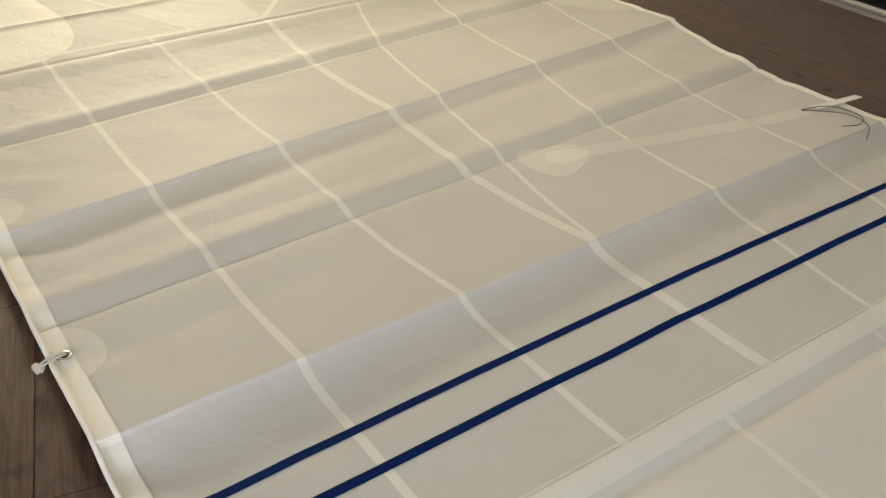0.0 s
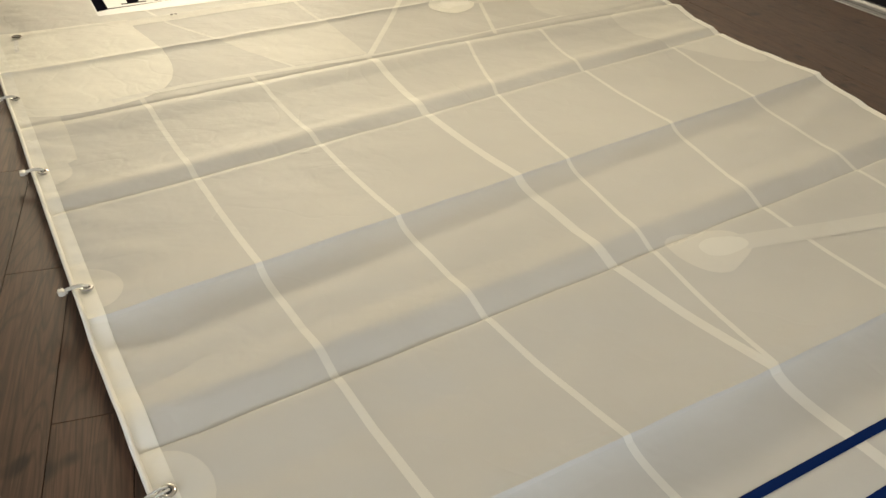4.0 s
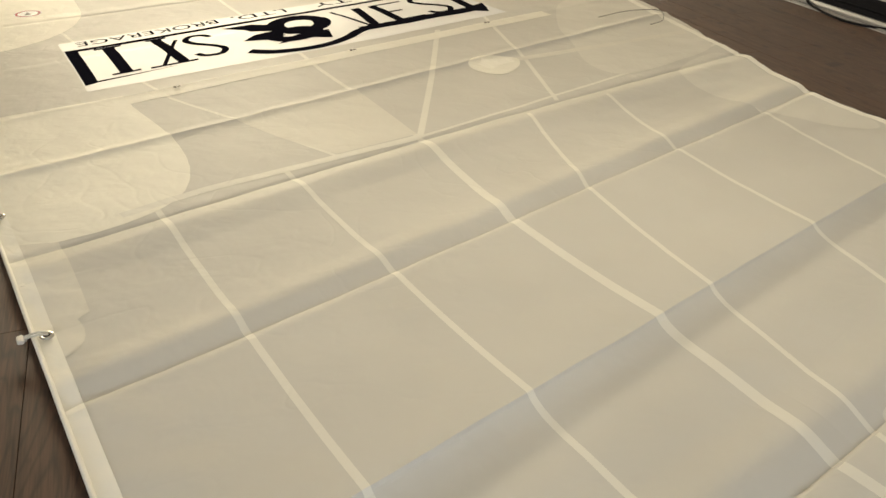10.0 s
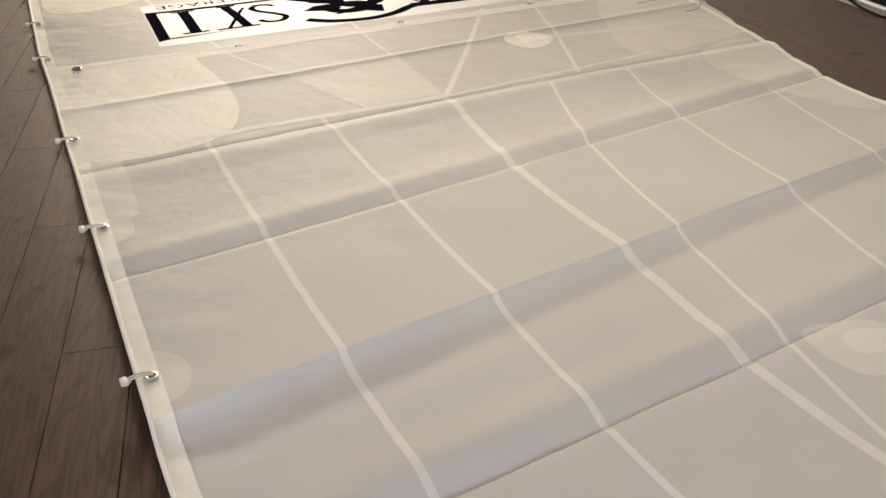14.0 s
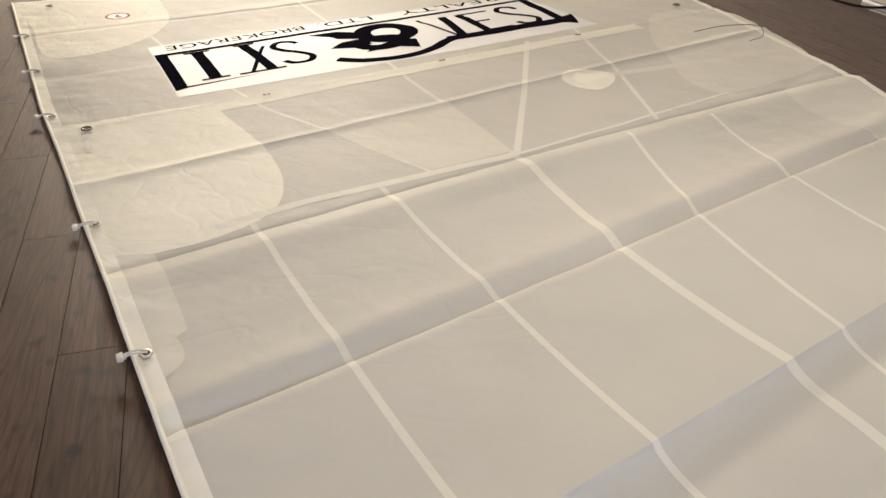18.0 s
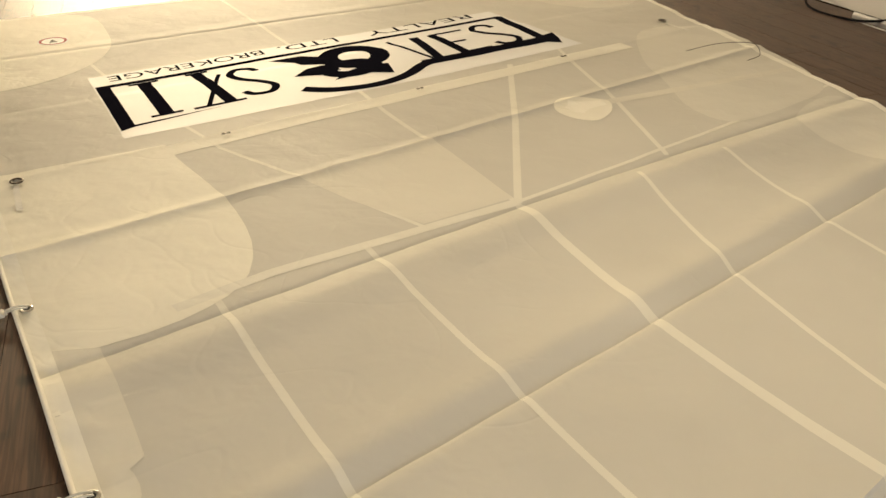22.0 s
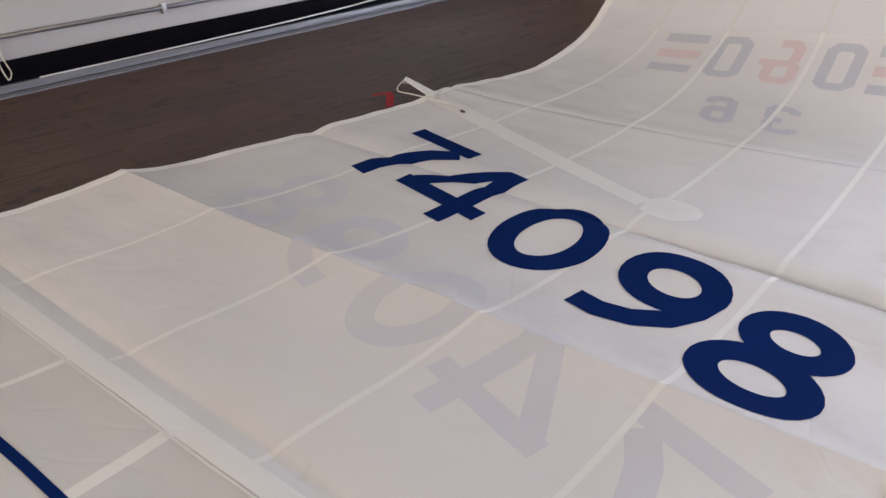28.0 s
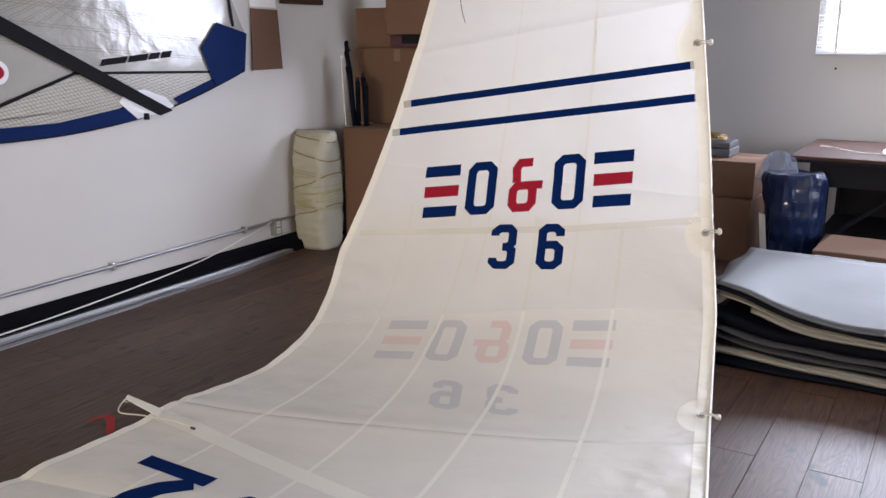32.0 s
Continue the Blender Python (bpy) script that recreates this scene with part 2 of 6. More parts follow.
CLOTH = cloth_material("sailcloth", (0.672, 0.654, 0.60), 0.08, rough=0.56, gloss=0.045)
# same cloth as CLOTH, lightened and glossier in place of stronger daylight
HEAD_CLOTH_LIT = cloth_material("lit_head_sailcloth", (0.83, 0.80, 0.73), 0.08, rough=0.22, gloss=0.95)
# greyer tones paint the light blocked by insignia on the reverse
GHOST = cloth_material("shadowed_sailcloth", (0.67, 0.655, 0.64), 0.08)
GHOST_DEEP = cloth_material("deep_shadowed_sailcloth", (0.58, 0.575, 0.57), 0.08)
GHOST_RED = cloth_material("reddish_sailcloth", (0.74, 0.60, 0.55), 0.08)
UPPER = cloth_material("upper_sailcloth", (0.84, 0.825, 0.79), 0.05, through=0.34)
TAPE = cloth_material("doubled_sailcloth", (0.82, 0.80, 0.725), 0.06)
FAINT = cloth_material("faint_doubled_sailcloth", (0.77, 0.745, 0.67), 0.08)
PATCH = cloth_material("patch_sailcloth", (0.90, 0.875, 0.78), 0.06)
THIN = cloth_material("thin_doubled_sailcloth", (0.74, 0.72, 0.655), 0.08)
CRUMPLED = cloth_material("crumpled_patch_sailcloth", (0.93, 0.905, 0.82), 0.03, rough=0.45, wrinkle=0.9, gloss=0.15)
EDGE = cloth_material("edge_tape", (0.91, 0.89, 0.81), 0.02, wrinkle=0.5)
NAVY = material("navy_insignia_cloth", (0.004, 0.017, 0.088), 0.75, grain=300, bump=0.05, gloss=0.02)
RED = material("red_insignia_cloth", (0.30, 0.010, 0.026), 0.75, grain=300, bump=0.05, gloss=0.12)
BLACK = material("black_insignia_cloth", (0.008, 0.008, 0.013), 0.9, grain=300, bump=0.05, gloss=0.0)
WHITE = material("white_insignia_cloth", (0.70, 0.70, 0.70), 0.6, grain=300, spread=0.02, stains=0.03, bump=0.05)
GREY_END = cloth_material("stripe_end_cloth", (0.50, 0.50, 0.46), 0.05)
STEEL = material("nickel", (0.55, 0.53, 0.50), 0.28, 1.0, grain=200, bump=0.02)
DARK_BRASS = material("tarnished_brass", (0.10, 0.08, 0.06), 0.4, 0.8, grain=200)
PLASTIC = material("white_nylon", (0.60, 0.57, 0.50), 0.45, grain=120, spread=0.03)
SHACKLE = material("clear_shackle", (0.55, 0.53, 0.48), 0.3, grain=120, spread=0.05)
WEB = material("white_webbing", (0.76, 0.74, 0.69), 0.8, grain=260, bump=0.3)
CORD = material("dark_cord", (0.06, 0.055, 0.05), 0.8, grain=300)
PALE_CORD = material("pale_cord", (0.66, 0.62, 0.52), 0.8, grain=300)
RED_CORD = material("red_webbing", (0.26, 0.012, 0.014), 0.7, grain=300)
WOOD = wood_material("plank_wood", (0.094, 0.049, 0.029), (0.039, 0.0185, 0.0107), 0.48)
JOINT = material("plank_joint", (0.012, 0.009, 0.007), 0.95, gloss=0.05)
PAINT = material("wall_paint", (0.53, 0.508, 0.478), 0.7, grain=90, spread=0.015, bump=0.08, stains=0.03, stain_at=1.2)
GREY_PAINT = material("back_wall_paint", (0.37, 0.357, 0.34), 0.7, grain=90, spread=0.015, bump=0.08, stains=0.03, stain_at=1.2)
CEILING = material("ceiling_paint", (0.52, 0.505, 0.48), 0.8, grain=60, spread=0.02, stains=0.04)
RUBBER = material("black_cloth_roll", (0.003, 0.003, 0.005), 0.85, grain=60, gloss=0.08, bump=0.2)
ALLOY = material("aluminium", (0.34, 0.34, 0.35), 0.45, 1.0, grain=150, bump=0.03, stains=0.06)
CARD = material("cardboard", (0.135, 0.078, 0.050), 0.85, gloss=0.2, grain=50, spread=0.05, bump=0.1, stains=0.08, per_object=0.06)
CARD_IN = material("cardboard_edge", (0.18, 0.105, 0.07), 0.85, grain=80)
TABLE = material("table_laminate", (0.046, 0.024, 0.017), 0.75, gloss=0.15, grain=25, spread=0.06, stains=0.08)
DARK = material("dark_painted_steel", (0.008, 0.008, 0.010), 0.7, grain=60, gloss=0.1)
BLUE_FILM = material("blue_sailcloth_roll", (0.003, 0.010, 0.042), 0.42, gloss=0.25, grain=14, spread=0.2, coat=0.12, bump=1.0)
FILM = cloth_material("clear_plastic_film", (0.22, 0.25, 0.32), 0.72, rough=0.12, wrinkle=1.0)
LABEL = material("paper_label", (0.80, 0.80, 0.78), 0.7, grain=80, spread=0.02)
INK = material("printed_ink", (0.02, 0.02, 0.022), 0.7)
# white sheet's colour darkened to stand in for the weaker light there
FOLD_WHITE_DIMMED = material("dimmed_white_cloth", (0.064, 0.064, 0.064), 0.5, grain=6, gloss=0.12, spread=0.03, bump=0.3)
FOLD_CREAM = material("folded_cream_cloth", (0.20, 0.188, 0.155), 0.55, grain=8, spread=0.05, bump=0.3)
FOLD_DARK = material("folded_black_cloth", (0.003, 0.004, 0.008), 0.65, gloss=0.06, grain=8, spread=0.2, bump=0.4)
FOLD_GREY = material("folded_grey_cloth", (0.048, 0.050, 0.055), 0.5, gloss=0.2, grain=8, spread=0.08, bump=0.3)
MYLAR = material("clear_monofilm", (0.33, 0.318, 0.29), 0.14, grain=10, spread=0.05, bump=1.0, stains=0.08, gloss=0.45)
MESH_FILM = material("scrim_film", (0.46, 0.44, 0.39), 0.2, grain=4, spread=0.04, bump=0.4, coat=0.5)
BLUE_SAIL = material("blue_film", (0.004, 0.015, 0.075), 0.6, grain=10, spread=0.06, gloss=0.06)
BLACK_FILM = material("black_film", (0.008, 0.008, 0.010), 0.8, grain=20, gloss=0.15)
THREAD = material("scrim_thread", (0.16, 0.14, 0.11), 0.7)
YELLOW = material("yellow_strap", (0.22, 0.13, 0.015), 0.6, grain=100)
CASE_GREY = material("grey_case", (0.07, 0.07, 0.075), 0.5, grain=60)
BAG = material("cream_bag_cloth", (0.37, 0.355, 0.285), 0.7, grain=9, spread=0.08, bump=1.0, stains=0.1, stain_at=6)
BAG_LINE = material("bag_cord", (0.20, 0.17, 0.08), 0.8)
BAG_GOLD = material("yellow_wrap_cord", (0.36, 0.33, 0.16), 0.8)
OUTLET = material("outlet_grey_plate", (0.26, 0.25, 0.235), 0.45, 0.3, grain=120)
SKY_GLOW = glow_material("bright_daylight", (0.90, 0.95, 1.0), 1.7)
BLIND = material("blind_slat", (0.72, 0.76, 0.82), 0.5, grain=80, spread=0.02)


# ---- building helpers ----
SHARP = ("cloth_panel", "seam_tape", "luff_tape", "reef_band")


def mesh_of(bm, name, mat, smooth=False):
    me = bpy.data.meshes.new(name)
    bm.to_mesh(me)
    bm.free()
    me.materials.append(mat)
    if smooth:
        for f in me.polygons:
            f.use_smooth = True
        if name in SHARP:
            me.set_sharp_from_angle(angle=radians(9))
    return me


def part(name, bm, mat, parent, label="", smooth=False):
    """Links a bmesh as one mesh object under a thing or a part."""
    ob = new(name, mesh_of(bm, name, mat, smooth))
    ob.parent = parent
    if label:
        ob["label"] = label
    return ob


def thing(name, label, category, at=(0, 0, 0), turn=0.0, group="", kind="", room=True):
    """An empty at a thing's base, in the room's axes."""
    ob = new(name)
    ob.empty_display_size = 0.1
    m = pose(*at, 0, 0, turn)
    ob.matrix_basis = ROOM @ m if room else m
    return tagged(ob, label, category, group, kind)


def box(bm, x0, x1, y0, y1, z0, z1, bevel=0.0):
    vs = [bm.verts.new(v) for v in ((x0, y0, z0), (x1, y0, z0), (x1, y1, z0), (x0, y1, z0), (x0, y0, z1), (x1, y0, z1), (x1, y1, z1), (x0, y1, z1))]
    fs = [bm.faces.new([vs[i] for i in q]) for q in ((3, 2, 1, 0), (4, 5, 6, 7), (0, 1, 5, 4), (1, 2, 6, 5), (2, 3, 7, 6), (3, 0, 4, 7))]
    if bevel:
        es = {e for f in fs for e in f.edges}
        bmesh.ops.bevel(bm, geom=list(es), offset=bevel, segments=2, affect="EDGES", profile=0.6)
    return bm


def block(x0, x1, y0, y1, z0, z1, bevel=0.0):
    return box(bmesh.new(), x0, x1, y0, y1, z0, z1, bevel)


def tube(points, radius, sides=8, closed=False, bm=None):
    """A round rod along a line of points."""
    bm = bm or bmesh.new()
    pts = [Vector(p) for p in points]
    rings = []
    for i, p in enumerate(pts):
        a, b = pts[i - 1] if i or closed else p, pts[(i + 1) % len(pts)] if i + 1 < len(pts) or closed else p
        d = (b - a).normalized()
        u = d.cross(Vector((0, 0, 1)) if abs(d.z) < 0.9 else Vector((1, 0, 0))).normalized()
        v = d.cross(u)
        rings.append([bm.verts.new(p + (u * math.cos(2 * math.pi * k / sides) + v * math.sin(2 * math.pi * k / sides)) * radius) for k in range(sides)])
    for i in range(len(rings) if closed else len(rings) - 1):
        r, s = rings[i], rings[(i + 1) % len(rings)]
        for k in range(sides):
            bm.faces.new((r[k], r[(k + 1) % sides], s[(k + 1) % sides], s[k]))
    if not closed:
        bm.faces.new(rings[0][::-1]), bm.faces.new(rings[-1])
    return bm


def smooth_line(points, per=6):
    """A rounded line through a few points."""
    pts = [Vector(p) for p in points]
    out = []
    for i in range(len(pts) - 1):
        a, b, c, d = pts[max(i - 1, 0)], pts[i], pts[i + 1], pts[min(i + 2, len(pts) - 1)]
        for k in range(per):
            t = k / per
            out.append(0.5 * ((2 * b) + (c - a) * t + (2 * a - 5 * b + 4 * c - d) * t * t + (3 * b - a - 3 * c + d) * t ** 3))
    return out + [pts[-1]]


def plate(points, depth, bm=None, axis=2):
    """A flat outline with thickness along an axis."""
    bm = bm or bmesh.new()
    vs = [bm.verts.new(p) for p in points]
    f = bm.faces.new(vs)
    made = bmesh.ops.extrude_face_region(bm, geom=[f])
    push = Vector((0, 0, 0))
    push[axis] = depth
    bmesh.ops.translate(bm, vec=push, verts=[v for v in made["geom"] if isinstance(v, bmesh.types.BMVert)])
    bmesh.ops.recalc_face_normals(bm, faces=bm.faces[:])
    return bm


# ---- the shell of the room ----
def room_part(name, bm, mat, label, category):
    ob = new(name, mesh_of(bm, name, mat))
    ob.matrix_basis = ROOM.copy()
    return tagged(ob, label, category, kind="structure")


def wall_with_hole(along0, along1, hole, thick, near, axis):
    """A wall from floor to ceiling with one opening (a0, a1, z0, z1) through it."""
    bm = bmesh.new()
    a0, a1, z0, z1 = hole
    for u0, u1, v0, v1 in ((along0, a0, 0, CEIL), (a1, along1, 0, CEIL), (a0, a1, 0, z0), (a0, a1, z1, CEIL)):
        if axis == 0:
            box(bm, u0, u1, near, near + thick, v0, v1)
        else:
            box(bm, near, near + thick, u0, u1, v0, v1)
    return bm


room_part("wall_east", block(EAST, EAST + 0.15, SOUTH - 0.15, NORTH + 0.15, 0, CEIL), PAINT, "long white painted wall with conduit along its foot", "wall")
WIN = (-0.75, 1.43, 1.41, 2.35)
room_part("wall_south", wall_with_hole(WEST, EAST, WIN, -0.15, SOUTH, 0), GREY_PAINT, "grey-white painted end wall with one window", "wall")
WIN2 = (-6.4, -3.2, 0.8, 2.3)
room_part("wall_west", wall_with_hole(SOUTH - 0.15, NORTH + 0.15, WIN2, -0.15, WEST, 1), PAINT, "plain white wall with an added unseen window", "wall")
room_part("wall_north", block(WEST, EAST, NORTH, NORTH + 0.15, 0, CEIL), PAINT, "plain white end wall", "wall")
room_part("ceiling", block(WEST - 0.15, EAST + 0.15, SOUTH - 0.15, NORTH + 0.15, CEIL, CEIL + 0.1), CEILING, "plain off-white painted ceiling", "ceiling")
floor = room_part("floor", block(WEST - 0.15, EAST + 0.15, SOUTH - 0.15, NORTH + 0.15, -0.1, -0.004), JOINT, "brown wood-look plank floor", "floor")

# south window: frame, glass daylight and a lowered slatted blind
win = thing("window_1", "bright window with lowered white slatted blind", "window", (0, SOUTH, 0), kind="structure")
a0, a1, z0, z1 = WIN
bm = bmesh.new()
for q in ((a0, a1, z0, z0 + 0.04), (a0, a1, z1 - 0.04, z1), (a0, a0 + 0.04, z0 + 0.04, z1 - 0.04), (a1 - 0.04, a1, z0 + 0.04, z1 - 0.04)):
    box(bm, q[0], q[1], -0.10, -0.04, q[2], q[3])
part("window_frame", bm, PLASTIC, win)
part("pane", block(a0, a1, -0.135, -0.125, z0, z1), SKY_GLOW, win, "bright daylight behind the pane")
slat = block(a0 + 0.01, a1 - 0.01, -0.012, 0.012, -0.001, 0.001)
slat_mesh = mesh_of(slat, "slat", BLIND)
for i in range(36):
    ob = new("slat", slat_mesh)
    ob.parent = win
    ob.matrix_basis = pose(0, 0.012, z0 + 0.035 + i * 0.0255, 18)
part("bottom_rail", block(a0 + 0.005, a1 - 0.005, -0.002, 0.026, z0 - 0.005, z0 + 0.02, 0.003), BLIND, win)
for i in range(4):
    part("ladder_cord", block(a0 + 0.16 + i * 0.62, a0 + 0.185 + i * 0.62, 0.027, 0.029, z0, z1), PLASTIC, win)

# unseen west window with a glowing pane, added to bring in daylight
win2 = thing("added_window", "added unseen window in white wall", "window", (WEST, 0, 0), kind="structure")
b0, b1, y0, y1 = WIN2
bm = bmesh.new()
for q in ((b0, b1, y0, y0 + 0.05), (b0, b1, y1 - 0.05, y1), (b0, b0 + 0.05, y0 + 0.05, y1 - 0.05), (b1 - 0.05, b1, y0 + 0.05, y1 - 0.05), (-4.82, -4.77, y0 + 0.05, y1 - 0.05)):
    box(bm, -0.10, -0.05, q[0], q[1], q[2], q[3])
part("window_frame", bm, PLASTIC, win2)
part("pane", block(-0.14, -0.13, b0, b1, y0, y1), SKY_GLOW, win2)

# ---- the sail's shape: x across from the luff, s along (metres; flat it is y, at the head it climbs) ----
RISE = [(-4.2, 0.0), (-4.45, 0.012), (-4.72, 0.065), (-5.0, 0.2), (-5.25, 0.45), (-5.42, 0.75), (-5.55, 1.1), (-5.66, 1.45), (-5.8, 2.0), (-5.95, 2.6), (-6.02, 2.9)]
line = smooth_line([(0, y, z) for y, z in RISE], 10)
ARC = [RISE[0][0]]
for a, b in zip(line, line[1:]):
    ARC.append(ARC[-1] - (b - a).length)
ARC_Y, ARC_Z = [p.y for p in line], [p.z for p in line]
TOP = -7.84
CELL = 0.0125


def along(s):
    """Height line of the sail: flat on the floor, then climbing to the hoist."""
    if s >= ARC[0]:
        return s, 0.0
    up = [-a for a in ARC]
    return float(np.interp(-s, up, ARC_Y)), float(np.interp(-s, up, ARC_Z))


# fold lines from its storage: s at x = 0, slope, curve, then (offset towards the foot, height) across each one
FOLDS = [
    (5.45, 0.0, 0.0, ((0.0, 0.006), (-0.4, 0.010))),
    (4.45, 0.03, 0.0, ((0.15, 0.006), (0.03, 0.012), (0.0, 0.006), (-0.04, 0.012), (-0.25, 0.006))),
    (3.55, 0.06, 0.0, ((0.2, 0.008), (0.0, 0.006), (-0.05, 0.011), (-0.25, 0.010))),
    (2.74, 0.09, 0.0, ((0.2, 0.008), (0.04, 0.010), (0.0, 0.0125), (-0.04, 0.010), (-0.2, 0.008))),
    (2.10, 0.125, 0.0, ((0.2, 0.008), (0.06, 0.009), (0.025, 0.016), (0.0, 0.0205), (-0.02, 0.0140), (-0.06, 0.0095), (-0.2, 0.008))),
    (1.40, 0.14, -0.012, ((0.14, 0.008), (0.06, 0.0085), (0.02, 0.0085), (0.0, 0.003), (-0.02, 0.0095), (-0.06, 0.0195), (-0.10, 0.0255), (-0.15, 0.022), (-0.24, 0.012), (-0.34, 0.009))),
    (0.557, 0.166, 0.0, ((0.28, 0.008), (0.18, 0.0125), (0.125, 0.0205), (0.095, 0.0220), (0.07, 0.0185), (0.035, 0.0085), (0.010, 0.003), (0.0, 0.0015), (-0.010, 0.009), (-0.03, 0.0130), (-0.07, 0.0105), (-0.28, 0.010))),
    (-0.168, 0.168, -0.003, ((0.40, 0.010), (0.20, 0.019), (0.08, 0.028), (0.0, 0.034), (-0.008, 0.0240), (-0.03, 0.0150), (-0.06, 0.0085), (-0.09, 0.0062), (-0.13, 0.0060), (-0.18, 0.0085), (-0.23, 0.0120), (-0.28, 0.0125))),
    (-0.702, 0.104, 0.0, ((0.22, 0.014), (0.155, 0.0225), (0.115, 0.0270), (0.085, 0.0245), (0.040, 0.0120), (0.012, 0.0045), (0.0, 0.002), (-0.010, 0.0110), (-0.04, 0.0125), (-0.12, 0.012), (-0.22, 0.011))),
    (-1.228, 0.0505, 0.0, ((0.30, 0.014), (0.12, 0.028), (0.0, 0.040), (-0.008, 0.0290), (-0.03, 0.0180), (-0.07, 0.0092), (-0.12, 0.0055), (-0.17, 0.005), (-0.24, 0.008), (-0.30, 0.010))),
    (-1.91, 0.0, 0.0, ((0.22, 0.008), (0.10, 0.014), (0.05, 0.012), (0.0, 0.002), (-0.03, 0.009), (-0.12, 0.013), (-0.30, 0.012))),
    (-2.652, 0.063, 0.0, ((0.34, 0.010), (0.22, 0.015), (0.10, 0.027), (0.03, 0.038), (0.0, 0.045), (-0.02, 0.036), (-0.06, 0.026), (-0.12, 0.019), (-0.20, 0.013), (-0.28, 0.010))),
    (-3.32, 0.045, 0.0, ((0.26, 0.008), (0.16, 0.014), (0.08, 0.021), (0.045, 0.019), (0.015, 0.008), (0.0, 0.003), (-0.015, 0.011), (-0.05, 0.021), (-0.10, 0.024), (-0.17, 0.017), (-0.28, 0.008))),
    (-4.37, 0.30, -0.048, ((0.22, 0.006), (0.08, 0.014), (0.03, 0.020), (0.0, 0.011), (-0.02, 0.017), (-0.10, 0.010), (-0.28, 0.006))),
    (-5.05, 0.0, 0.0, ((0.2, 0.006), (0.0, 0.009), (-0.2, 0.008))),
    (-5.75, -0.05, 0.0, ((0.25, 0.006), (0.03, 0.011), (0.0, 0.006), (-0.03, 0.010), (-0.3, 0.004))),
    (-6.84, 0.18, 0.0, ((0.3, 0.006), (0.08, 0.014), (0.0, 0.018), (-0.04, 0.008), (-0.3, 0.004))),
    (-8.0, 0.1, 0.0, ((0.3, 0.006), (0.0, 0.010))),
]


def fold_at(i, x):
    s, m, c, _ = FOLDS[i]
    return s + m * x + c * x * x


def wander_at(x):
    return 0.006 * noise.noise((x * 1.3, 0.4, 8.0)) + 0.003 * noise.noise((x * 5.0, 0.6, 11.0))


def lines_at(x):
    """s of every fold line at x, foot to head."""
    w = wander_at(x)
    return [fold_at(i, x) + w for i in range(len(FOLDS))]


AFTER = [sorted((-o, h) for o, h in f[3] if o <= 0) for f in FOLDS]
BEFORE = [sorted((o, h) for o, h in f[3] if o >= 0) for f in FOLDS]


def ramp(stops, d):
    for (d0, h0), (d1, h1) in zip(stops, stops[1:]):
        if d <= d1:
            return h0 + (h1 - h0) * (d - d0) / (d1 - d0)
    return stops[-1][1]


def profile(i, d, e):
    """Height d past fold i and e before fold i + 1."""
    a, b = AFTER[i], BEFORE[i + 1]
    if d <= a[-1][0] and d <= e:
        return ramp(a, d)
    if e <= b[-1][0] and e < d:
        return ramp(b, e)
    d0, e0 = min(a[-1][0], (d + e) / 2), min(b[-1][0], (d + e) / 2)
    gap = d + e - d0 - e0
    f = (d - d0) / gap if gap > 1e-6 else 0.5
    return ramp(a, d0) * (1 - f) + ramp(b, e0) * f


